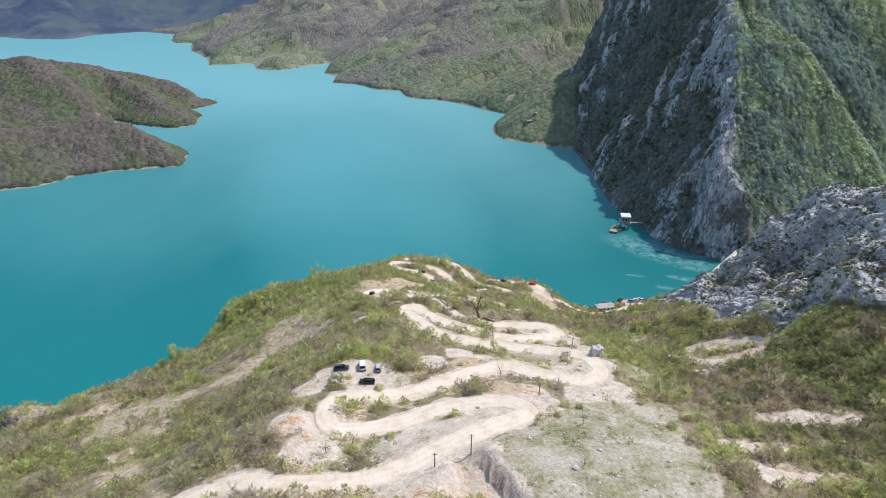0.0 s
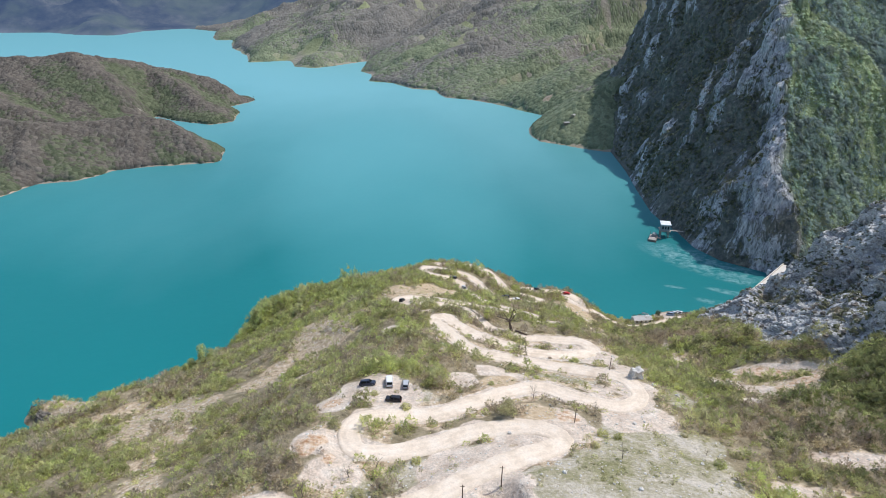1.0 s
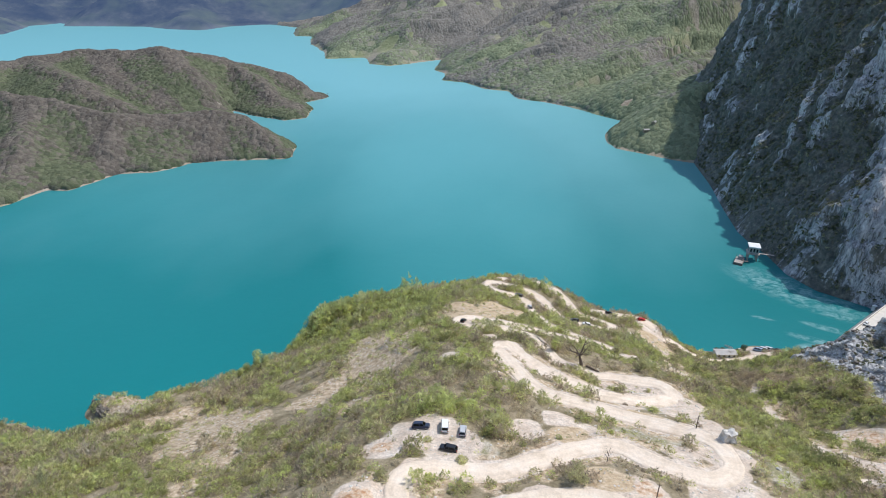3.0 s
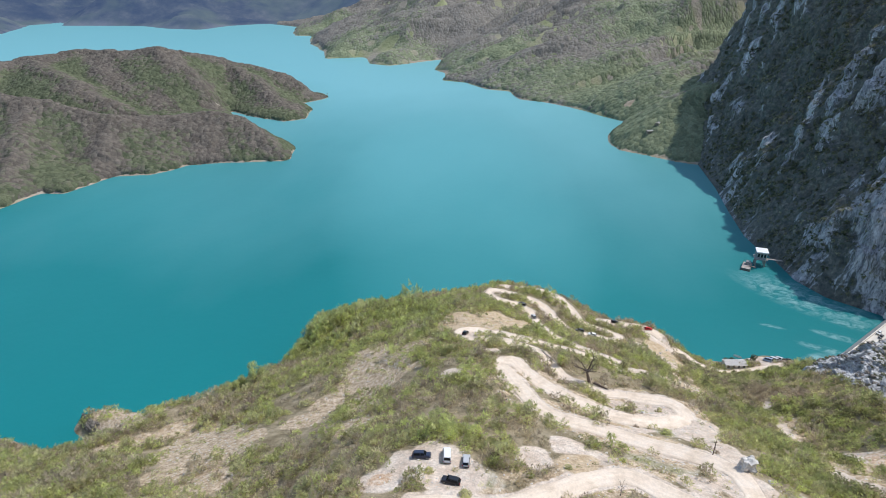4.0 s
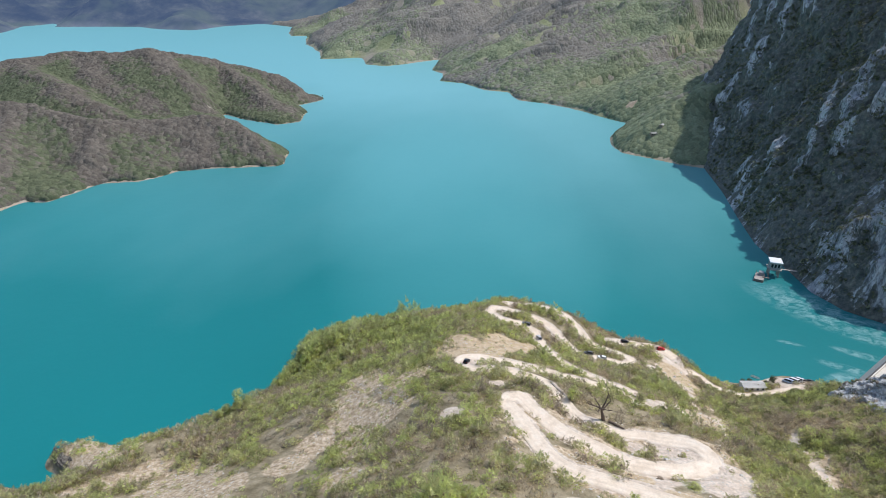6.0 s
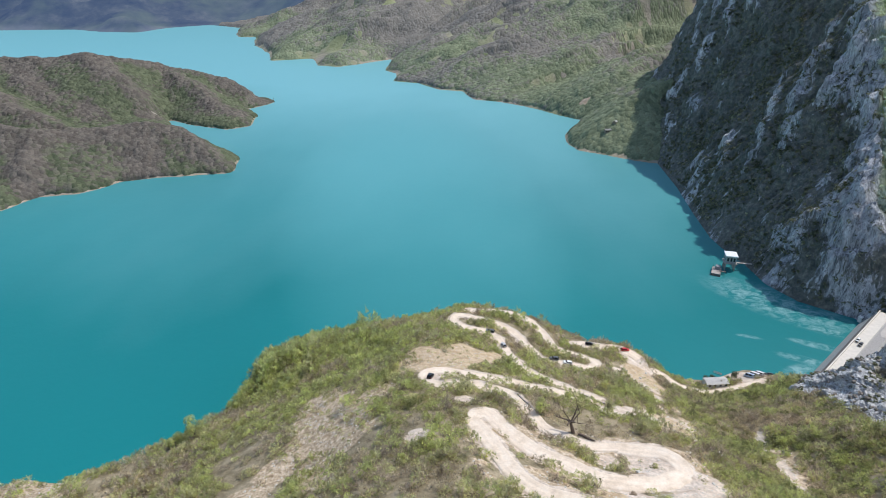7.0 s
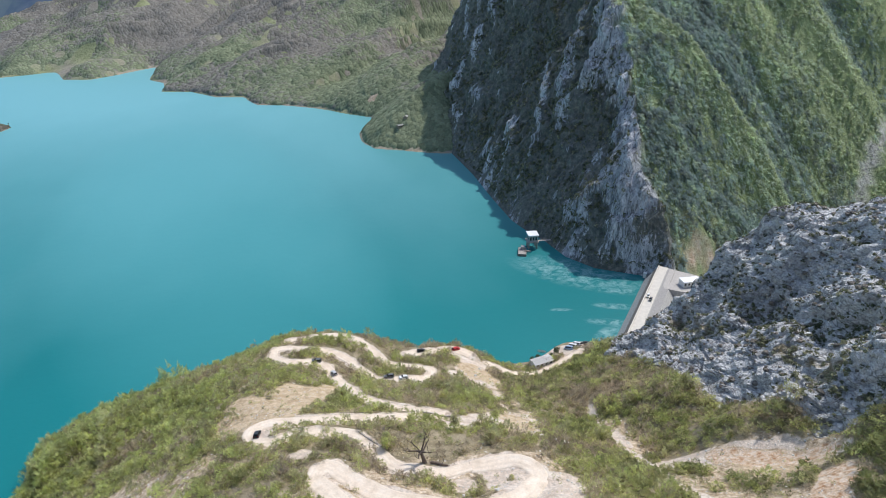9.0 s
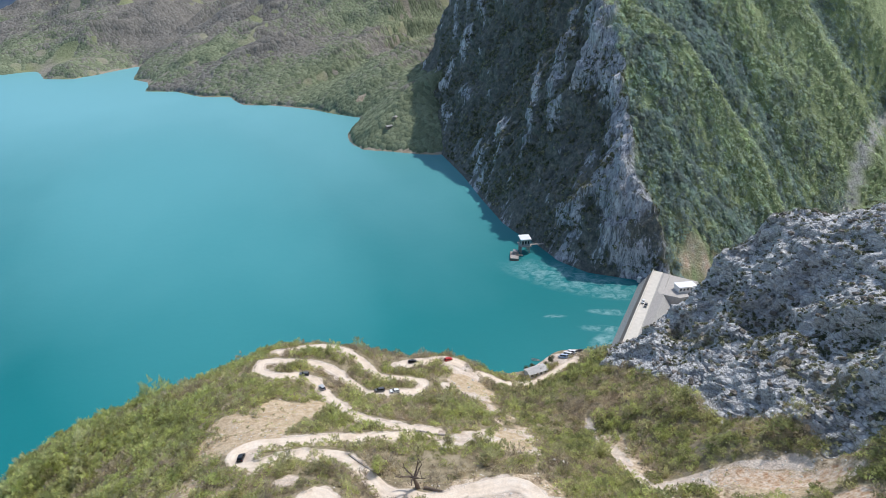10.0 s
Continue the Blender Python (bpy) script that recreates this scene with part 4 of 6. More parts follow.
def brush(blades, width, length, splay=0.5, seed=0):
    """A feathery upright shrub one metre wide and one high: leafy shoots that point up and outwards."""
    r = np.random.default_rng(seed)
    a, out, h = r.uniform(0, 2 * np.pi, blades), np.sqrt(r.uniform(0, 1, blades)), r.uniform(0, 1, blades)
    ca, sa = np.cos(a), np.sin(a)
    base = np.stack([ca * out * 0.46, sa * out * 0.46, 0.84 * h**0.5 * (1 - 0.80 * out**2)], 1)
    way = np.stack([ca * out * splay, sa * out * splay, np.ones(blades)], 1) + r.normal(size=(blades, 3)) * 0.5
    way /= np.linalg.norm(way, axis=1)[:, None]
    face = np.stack([ca * out, sa * out, np.full(blades, 0.55)], 1) + r.normal(size=(blades, 3)) * 0.4
    side = np.cross(way, face)
    side /= np.linalg.norm(side, axis=1)[:, None]
    size = r.uniform(0.6, 1.3, (blades, 1))
    side, tip = side * width * 0.5 * size, base + way * length * size
    return np.stack([base - side, base + side, tip], 1)


def scatter_value(at, x, y, value):
    """The value of a sheet's grid at the nearest of its columns and rows."""
    i = np.clip(np.searchsorted(y[:, 0], at[:, 1]), 0, y.shape[0] - 1)
    j = np.clip(np.searchsorted(x[0], at[:, 0]), 0, x.shape[1] - 1)
    return value[i, j]


def grow(name, at, wide, high, kinds, mat, label, category, turned=True):
    """Many plants in one mesh: each takes one of the tufts, turned and scaled."""
    n = len(at)
    kind, turn = rng.integers(0, len(kinds), n), rng.uniform(0, 2 * np.pi, n) * turned
    out = []
    for k, shape in enumerate(kinds):
        pick = np.where(kind == k)[0]
        c, s = np.cos(turn[pick])[:, None, None], np.sin(turn[pick])[:, None, None]
        x = (shape[..., 0] * c - shape[..., 1] * s) * wide[pick][:, None, None] + at[pick, 0][:, None, None]
        y = (shape[..., 0] * s + shape[..., 1] * c) * wide[pick][:, None, None] + at[pick, 1][:, None, None]
        z = shape[..., 2] * high[pick][:, None, None] + at[pick, 2][:, None, None]
        out.append(np.stack([x, y, z], -1).reshape(-1, 3))
    verts = np.concatenate(out)
    ob = mesh_from(name, verts, np.arange(len(verts)).reshape(-1, 3), mat, smooth=False)
    return tagged(ob, label, category, kind="stuff")


def scatter(x, y, z, share, count, seed):
    """Random places on a sheet of land, as thick as share says, area for area."""
    r = np.random.default_rng(seed)
    a = np.stack([x, y, z], -1)
    du, dv = a[:-1, 1:] - a[:-1, :-1], a[1:, :-1] - a[:-1, :-1]
    area = np.abs(du[..., 0] * dv[..., 1] - du[..., 1] * dv[..., 0])
    w = (area * share[:-1, :-1]).ravel()
    i = r.choice(len(w), count, p=w / w.sum())
    i, j = np.unravel_index(i, area.shape)
    s, t = r.uniform(size=(2, count, 1))
    return a[i, j] * (1 - s) * (1 - t) + a[i, j + 1] * s * (1 - t) + a[i + 1, j] * (1 - s) * t + a[i + 1, j + 1] * s * t


FRESH = leaf_material("fresh_leaves", (0.445, 0.47, 0.185), (0.55, 0.565, 0.24), (0.645, 0.65, 0.305), 10, 0.55, 2.4, 0.26)
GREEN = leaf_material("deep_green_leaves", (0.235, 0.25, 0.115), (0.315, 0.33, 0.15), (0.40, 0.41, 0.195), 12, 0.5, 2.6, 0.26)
OLIVE = leaf_material("olive_leaves", (0.455, 0.435, 0.225), (0.555, 0.53, 0.285), (0.65, 0.62, 0.345), 14, 0.55, 2.6, 0.26)
TWIGS = leaf_material("bare_twigs", (0.43, 0.35, 0.25), (0.53, 0.44, 0.32), (0.63, 0.53, 0.40), 14, 0.5, 2.6, 0.26)
# bluish, paled flank foliage: the haze of distance is put into these colours
BLUISH = leaf_material("haze_tinted_scrub", (0.33, 0.41, 0.325), (0.43, 0.51, 0.40), (0.53, 0.61, 0.47), 40, 0.5, 4.5, 1.0)
GULLY = leaf_material("haze_tinted_trees", (0.20, 0.275, 0.27), (0.28, 0.36, 0.34), (0.37, 0.45, 0.41), 40, 0.5, 4.5, 1.0)
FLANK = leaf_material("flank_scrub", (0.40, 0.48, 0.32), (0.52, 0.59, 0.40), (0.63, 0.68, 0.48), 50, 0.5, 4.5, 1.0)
SCRUB = leaf_material("grey_green_scrub", (0.16, 0.165, 0.10), (0.25, 0.255, 0.155), (0.36, 0.355, 0.23), 20, 0.4)
DARK = leaf_material("dark_scrub", (0.075, 0.085, 0.05), (0.135, 0.145, 0.08), (0.21, 0.215, 0.125), 20, 0.3)

open_ground = np.maximum(np.maximum(GPALE, GGRASS), 1 - step(GGAP, 0.1, 1.0))
cover = (1 - np.clip(open_ground * 1.25, 0, 1)) * (1 - 0.90 * GSTONE) * (1 - 0.96 * GTAN) * (1 - GWASH) * (1 - GROCK) * step(GZS, 1.0, 2.4) * step(GYS, 78, 84)
cover = cover * (0.35 - 0.2 * step(-GXS, 40, 60) * (1 - step(GYS, 225, 250)) + 0.4 * step(GYS, 240, 262) * step(-GXS, 45, 60) + (0.65 + 0.2 * step(-GXS, 40, 60)) * step(rough(GXS, GYS, 16, 3, 91) + 0.3 * step(GXS, 60, 75), -0.35, 0.1)) * (GXS > -262) * (1 + 0.5 * step(GXS, 62, 80))
CROWNS = [tuft(16, 0.40, 0.3, 1.5, 0.55, seed=60 + k) for k in range(6)]
GREEN_TUFTS = [brush(58, 0.23, 0.24, 1.0, seed=k) for k in range(6)]
TWIG_TUFTS = [brush(54, 0.17, 0.26, 1.1, seed=20 + k) for k in range(5)]
spots = scatter(GXS, GYS, GZS, cover, 22000, 11)
tone = rough(spots[:, 0], spots[:, 1], 22, 3, 92) + rng.normal(0, 0.36, len(spots)) + 0.25 * step(-spots[:, 0], 40, 60) * step(spots[:, 1], 225, 250)
size = np.exp(rng.normal(-0.02, 0.32, len(spots))) * (1 + 0.28 * bumps(spots[:, 0], spots[:, 1], 15, 93))
valley = (spots[:, 0] + 9 * rng.normal(size=len(spots)) + 0.12 * (spots[:, 1] - 150) > 82) & (spots[:, 1] < 315) & (rng.random(len(spots)) < np.interp(spots[:, 1], [100, 165, 200, 320], [0.95, 0.85, 0.25, 0.2]))
# taller thickets on the knoll above the lake and down by the bay
size = size * (1 + 0.65 * step(-spots[:, 0], 58, 80) * step(spots[:, 1], 272, 290) + 0.4 * step(-spots[:, 0], 130, 150))
for name, pick, kinds, mat, label, fat in (
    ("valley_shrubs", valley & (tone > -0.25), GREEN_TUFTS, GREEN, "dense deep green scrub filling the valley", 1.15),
    ("fresh_shrubs", ~valley & (tone > 0.22), GREEN_TUFTS, FRESH, "dense fresh green spring scrub covering the hillside", 1.0),
    ("olive_shrubs", ~valley & (tone <= 0.22) & (tone > -0.18), GREEN_TUFTS, OLIVE, "olive green scrub thickets covering the hillside", 1.0),
    ("twiggy_shrubs", (valley & (tone <= -0.25)) | (~valley & (tone <= -0.18)), TWIG_TUFTS, TWIGS, "grey-brown leafless twiggy scrub covering the hillside", 0.9),
):
    at = spots[pick] - (0, 0, 0.2)
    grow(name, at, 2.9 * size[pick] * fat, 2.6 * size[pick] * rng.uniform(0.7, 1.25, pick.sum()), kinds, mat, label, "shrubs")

# low tufts in the open ground
thin = (np.clip(GGRASS * 0.5 + GSTONE * 0.7 + GPALE * 0.06 + (1 - step(GGAP, 2, 9)) * 0.2, 0, 1)) * step(GGAP, 0.5, 1.6) * (1 - GROCK) * step(GZS, 1, 2) * step(GYS, 78, 84)
spots = scatter(GXS, GYS, GZS, thin * step(rough(GXS, GYS, 5, 2, 94), -0.1, 0.4), 2600, 12)
low = [tuft(22, 0.30, 0.3, 1.3, seed=40 + k) for k in range(4)]
small = rng.uniform(0.3, 1.0, len(spots)) ** 1.6
grow("low_scrub", spots - (0, 0, 0.05), 1.5 * small, 0.9 * small, low, OLIVE, "low olive tufts dotted over stony open ground", "shrubs")

# scrub on the limestone
thick = 0.12 + 0.45 * step(GZS, 74, 82) + step(rough(GXS, GYS, 11, 3, 95), -0.05, 0.3) * 0.5 + 2.2 * on_shelf * step(rough(GXS, GYS, 6, 2, 107), -0.3, 0.2) + 2.8 * in_crease * (1 - on_shelf) * step(rough(GXS, GYS, 8, 2, 108), -0.3, 0.1)
spots = scatter(GXS, GYS, GZS, GROCK * thick * step(GYS, 120, 140), 5600, 13)
small = rng.uniform(0.35, 1.15, len(spots))
pick = rng.random(len(spots)) < 0.04 + 0.6 * np.exp(-((to_line(spots[:, 0], spots[:, 1], SHELF)[0] / 6) ** 2))
grow("rock_scrub", spots[pick] - (0, 0, 0.1), 1.9 * small[pick], 1.5 * small[pick], CROWNS, SCRUB, "green scrub rooted in cracks of the limestone", "shrubs")
grow("dark_rock_scrub", spots[~pick] - (0, 0, 0.1), 1.6 * small[~pick], 1.1 * small[~pick], CROWNS, DARK, "dark low scrub rooted in cracks of the limestone", "shrubs")

# woods seen from afar: one skin of tree tops each, crown by crown
def crowns(x, y, cell, seed):
    """Height (about 0 to 1) of the tree tops, and a number of its own for each tree."""
    ix, iy = np.floor(x / cell).astype(np.int64), np.floor(y / cell).astype(np.int64)
    top, own = np.zeros(np.shape(x)), np.zeros(np.shape(x))
    for dx in (-1, 0, 1):
        for dy in (-1, 0, 1):
            a, b = ix + dx, iy + dy
            mark = lattice(a, b, seed + 2)
            size = 0.55 + 0.5 * mark
            d = np.hypot(x / cell - a - lattice(a, b, seed), y / cell - b - lattice(a, b, seed + 1)) / size
            h = (0.6 + 0.4 * lattice(a, b, seed + 3)) * np.sqrt(np.clip(1 - d**2, 0, 1))
            own = np.where(h > top, lattice(a, b, seed + 4), own)
            top = np.maximum(top, h)
    return top, own


def canopy(name, gx, gy, z, mask, cell, high, fresh, mat, label, seed):
    x, y = np.meshgrid(gx, gy)
    x, y = x + 0.3 * cell * bumps(x, y, cell, seed + 8), y + 0.3 * cell * bumps(x, y, cell, seed + 9)
    top, own = crowns(x, y, cell, seed)
    lift = (0.35 + top + 0.18 * rough(x, y, cell * 0.4, 2, seed + 5)) * high * mask - 1.5 * (1 - mask)
    slope_y, slope_x = np.gradient(z, gy, gx)
    long = np.sqrt(1 + slope_x**2 + slope_y**2)
    lift = lift / long**2.4
    ob = sheet(name, gx, gy, x - slope_x / long * lift, y - slope_y / long * lift, z + lift / long, mat, keep=mask > 0.03)
    paint(ob, "canopy", np.clip(fresh, 0, 1), own)
    return tagged(ob, label, "woods", kind="stuff")


SPRING = canopy_material("spring_tree_tops", ((0.110, 0.096, 0.081), (0.190, 0.166, 0.139)), ((0.078, 0.094, 0.056), (0.155, 0.171, 0.102)), 4.2)
FAR_SPRING = canopy_material("far_tree_tops", ((0.170, 0.158, 0.138), (0.265, 0.248, 0.215)), ((0.145, 0.172, 0.105), (0.255, 0.288, 0.178)), 5.5)

gx, gy = spaced((-1000, -700, 5.0), (-700, -280, 1.9)), spaced((400, 480, 4.0), (480, 920, 1.9), (920, 1120, 3.5))
X, Y = np.meshgrid(gx, gy)
Z, d = peninsula(X, Y)
fresh = 0.17 + 0.55 * step(from_crest(X, Y)[0] + 9 * rough(X, Y, 30, 3, 97), 6, 28) + 0.55 * rough(X, Y, 40, 3, 96)
canopy("peninsula_woods", gx, gy, Z, step(d + 1.0 * rough(X, Y, 9, 2, 102), 0.3, 2.2), 5.2, 2.9, fresh, SPRING, "grey-brown budding and light green leafing trees on the peninsula", 200)

gx, gy = spaced((-480, 300, 3.2)), spaced((690, 1260, 3.2))
X, Y = np.meshgrid(gx, gy)
Z, d = far_hills(X, Y)
glade = step(rough(X, Y, 60, 3, 103), -0.80, -0.5)
fresh = 1.12 - 0.6 * far_ribs(X, Y) + 0.75 * rough(X, Y, 90, 4, 98) - 0.0014 * (Y - 930) - 0.002 * Z + 0.5 * step(870 - Y, 0, 60)
canopy("far_shore_woods", gx, gy, Z, step(d + 2 * rough(X, Y, 14, 2, 104), 1, 4) * (0.12 + 0.88 * glade) * (1 - earth_slide(X, Y)) * step(340 + 0.3 * (Y - 900) - X, 0, 20) * step(1262 - Y, 0, 16), 6.6, 3.4, fresh, FAR_SPRING, "light green and grey-brown trees covering the far shore", 210)

gx, gy = spaced((-1100, -480, 7.0), (-480, 420, 7.0)), spaced((1240, 2400, 7.0))
X, Y = np.meshgrid(gx, gy)
Z, d = far_hills(X, Y)
glade = step(rough(X, Y, 90, 3, 105), -0.5, -0.1)
fresh = 0.92 - 0.6 * far_ribs(X, Y) + 0.75 * rough(X, Y, 130, 4, 98) - 0.0006 * (Y - 1200)
canopy("lake_end_woods", gx, gy, Z, step(d + 5 * rough(X, Y, 24, 2, 106), 3, 12) * (0.1 + 0.9 * glade) * step(430 + 0.6 * (Y - 1250) - X, 0, 30) * step(Y - 1240, 0, 16), 14.0, 5.5, fresh, FAR_SPRING, "hazy green and brown woods on the hills at the lake's end", 220)

# woods on the mountain flank: light scrub on the spurs, tall trees in the gullies, haze in their tints
CLUMPS = [tuft(9, 0.5, 0.1, 1.1, 0.45, seed=120 + k) for k in range(6)]
SLOPE_CLUMPS = [tuft(8, 0.60, 0.0, 1.0, 0.30, seed=140 + k, calm=0.62, aim=(0.45, -0.69, 0.58)) for k in range(14)]
wooded = (1 - MSHARE) * (1 - MRIVER) * (1 - step(MSCAR + 0.5 * rough(MX, MY, 9, 3, 109), 0.30, 0.45)) * (MZ < 430) * (MX < 900) * step(MX, 205, 215) * (0.25 + 0.75 * step(rough(MX, MY, 28, 3, 100), -0.55, -0.1)) * step(MY, 376, 384)
spots = scatter(MX, MY, MZ, wooded / (1 + ((MX - 211) / 260) ** 2), 40000, 17)
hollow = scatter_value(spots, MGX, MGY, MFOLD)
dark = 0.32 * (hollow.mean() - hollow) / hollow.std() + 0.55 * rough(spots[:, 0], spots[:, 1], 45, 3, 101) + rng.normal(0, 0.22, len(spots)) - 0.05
size = rng.uniform(0.7, 1.35, len(spots)) * (1 + 0.0012 * (spots[:, 0] - 211))
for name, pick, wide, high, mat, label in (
    ("flank_trees", dark > 0.12, 4.2, 4.6, GULLY, "trees tinted blue for haze in the gullies of the mountain flank"),
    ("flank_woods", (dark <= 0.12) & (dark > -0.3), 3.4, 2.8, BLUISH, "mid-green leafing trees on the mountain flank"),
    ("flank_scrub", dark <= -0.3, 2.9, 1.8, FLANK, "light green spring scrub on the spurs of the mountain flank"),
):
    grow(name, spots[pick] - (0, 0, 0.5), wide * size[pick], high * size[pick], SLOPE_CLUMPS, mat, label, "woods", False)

# scrub on the mountain: ledges of the cliff, and the green flank
share = MSHARE * (MZ > 2) * (MZ < 260) * (MY < 860) * (0.25 + 0.75 * step(rough(MY + 0.3 * MZ, MZ, 30, 3, 99), -0.2, 0.3))
share = share * (0.15 + (1 - MBARE))
spots = scatter(MX, MY, MZ, share, 12000, 16)
size = rng.uniform(0.45, 1.25, len(spots))
pick = rng.random(len(spots)) < 0.3
grow("ledge_scrub", spots[~pick] - (0, 0, 0.4), 2.8 * size[~pick], 2.5 * size[~pick], CLUMPS, DARK, "dark scrub growing on ledges of the cliff", "shrubs")
grow("ledge_green_scrub", spots[pick] - (0, 0, 0.4), 2.6 * size[pick], 2.4 * size[pick], CLUMPS, SCRUB, "olive scrub growing on ledges of the cliff", "shrubs")

# ---- things ----
def paint_of(name, color, rough=0.35):
    return plain_material(name, color, rough, 0.5, 0.0, 0.06, 0.8)


CONCRETE = plain_material("weathered_concrete", (0.40, 0.36, 0.325), 0.9, 0.2, 0, 0.22, 1.6)
SLAB = plain_material("stained_concrete_slab", (0.24, 0.20, 0.17), 0.9, 0.2, 0, 0.25, 1.8)
PALE_CONCRETE = plain_material("pale_concrete", (0.63, 0.585, 0.51), 0.9, 0.2, 0, 0.12, 2.5)
WALL_WHITE = plain_material("white_render", (0.72, 0.71, 0.68), 0.85, 0.2, 0, 0.10, 1.2)
ROOF_WHITE = plain_material("white_sheet_roof", (0.80, 0.80, 0.79), 0.6, 0.3, 0, 0.06, 1.5)
ROOF_GREY = plain_material("fibre_cement_roof", (0.62, 0.60, 0.56), 0.85, 0.2, 0, 0.18, 1.0)
ROOF_RED = plain_material("clay_tile_roof", (0.36, 0.15, 0.09), 0.85, 0.2, 0, 0.25, 0.8)
STEEL = plain_material("rusty_steel", (0.20, 0.17, 0.15), 0.6, 0.4, 0.4, 0.25, 0.7)
GLASS = plain_material("dark_glass", (0.02, 0.024, 0.028), 0.08, 0.6, 0, 0.02)
RUBBER = plain_material("tyre_rubber", (0.02, 0.02, 0.02), 0.85, 0.2, 0, 0.1)
RIM = plain_material("alloy_rim", (0.45, 0.45, 0.46), 0.35, 0.5, 0.8, 0.05)
LAMP_GLASS = plain_material("lamp_glass", (0.75, 0.75, 0.72), 0.15, 0.6, 0, 0.02)
TAIL_RED = plain_material("tail_light_plastic", (0.35, 0.02, 0.015), 0.25, 0.5, 0, 0.02)
TRIM_BLACK = plain_material("black_plastic", (0.03, 0.03, 0.03), 0.6, 0.4, 0, 0.05)
BARK = plain_material("grey_bark", (0.20, 0.165, 0.135), 0.95, 0.1, 0, 0.35, 0.25)
DEADWOOD = plain_material("weathered_deadwood", (0.16, 0.125, 0.10), 0.95, 0.1, 0, 0.4, 0.3)
POLE_WOOD = plain_material("old_pole_wood", (0.17, 0.13, 0.10), 0.9, 0.1, 0, 0.25, 0.3)
STONE = plain_material("limestone_boulder", (0.60, 0.57, 0.52), 0.95, 0.15, 0, 0.35, 0.9)
PAINTS = {
    "black": paint_of("black_car_paint", (0.018, 0.02, 0.026)), "navy": paint_of("navy_car_paint", (0.03, 0.04, 0.075)), "white": paint_of("white_car_paint", (0.78, 0.78, 0.77)),
    "silver": paint_of("silver_car_paint", (0.48, 0.49, 0.50)), "red": paint_of("red_car_paint", (0.50, 0.02, 0.02)), "grey": paint_of("grey_car_paint", (0.12, 0.125, 0.13)), "blue": paint_of("blue_van_paint", (0.45, 0.55, 0.68)),
}


def part(name, bm, mat, parent, label=""):
    me = bpy.data.meshes.new(name)
    bm.to_mesh(me)
    bm.free()
    me.materials.append(mat)
    ob = new(name, me)
    ob.parent = parent
    if label:
        ob["label"] = label
    return ob


def box(bm, x0, x1, y0, y1, z0, z1, top=(0, 0, 0, 0), bevel=0.0):
    """A block whose top may draw in by (x0, x1, y0, y1), with rounded edges."""
    a, b, c, d = top
    low = [(x0, y0, z0), (x1, y0, z0), (x1, y1, z0), (x0, y1, z0)]
    high = [(x0 + a, y0 + c, z1), (x1 - b, y0 + c, z1), (x1 - b, y1 - d, z1), (x0 + a, y1 - d, z1)]
    v = [bm.verts.new(p) for p in low + high]
    f = [bm.faces.new([v[i] for i in q]) for q in ((3, 2, 1, 0), (4, 5, 6, 7), (0, 1, 5, 4), (1, 2, 6, 5), (2, 3, 7, 6), (3, 0, 4, 7))]
    if bevel:
        bmesh.ops.bevel(bm, geom=list({e for q in f for e in q.edges}), offset=bevel, segments=2, affect="EDGES")
    return bm


def block(*args, **kw):
    return box(bmesh.new(), *args, **kw)


def drum(radius, depth, turn=None, sides=16):
    bm = bmesh.new()
    bmesh.ops.create_cone(bm, cap_ends=True, segments=sides, radius1=radius, radius2=radius, depth=depth)
    bmesh.ops.bevel(bm, geom=[e for e in bm.edges if abs(e.verts[0].co.z - e.verts[1].co.z) < 1e-4], offset=min(radius, depth) * 0.15, segments=1, affect="EDGES")
    if turn:
        bm.transform(turn)
    return bm


def tube(bm, points, radii, sides=6):
    """A tapered round limb along points."""
    rings = []
    for k, p in enumerate(points):
        ahead = (Vector(points[min(k + 1, len(points) - 1)]) - Vector(points[max(k - 1, 0)])).normalized()
        side = ahead.orthogonal().normalized()
        up = ahead.cross(side)
        rings.append([bm.verts.new(Vector(p) + radii[k] * (math.cos(a) * side + math.sin(a) * up)) for a in [2 * math.pi * j / sides for j in range(sides)]])
    for r, s in zip(rings, rings[1:]):
        for j in range(sides):
            bm.faces.new((r[j], r[(j + 1) % sides], s[(j + 1) % sides], s[j]))
    bm.faces.new(rings[-1])
    bm.faces.new(rings[0][::-1])
    return bm


def ground_at(x, y):
    z, _, gap_here = land(np.array([float(x)]), np.array([float(y)]))
    return float(z[0]) + (0.16 if gap_here[0] < 0 else 0.0)


def tilt_at(x, y, turn, span=1.6):
    """A pose on the ground that follows its slope, for what stands on wheels."""
    c, s = math.cos(radians(turn)), math.sin(radians(turn))
    f = ground_at(x + c * span, y + s * span) - ground_at(x - c * span, y - s * span)
    l = ground_at(x - s * span * 0.6, y + c * span * 0.6) - ground_at(x + s * span * 0.6, y - c * span * 0.6)
    m = pose(0, 0, 0, 0, 0, turn) @ Matrix.Rotation(-math.atan2(f, 2 * span), 4, "Y") @ Matrix.Rotation(math.atan2(l, 1.2 * span), 4, "X")
    return Matrix.Translation((x, y, ground_at(x, y) + 0.02)) @ m


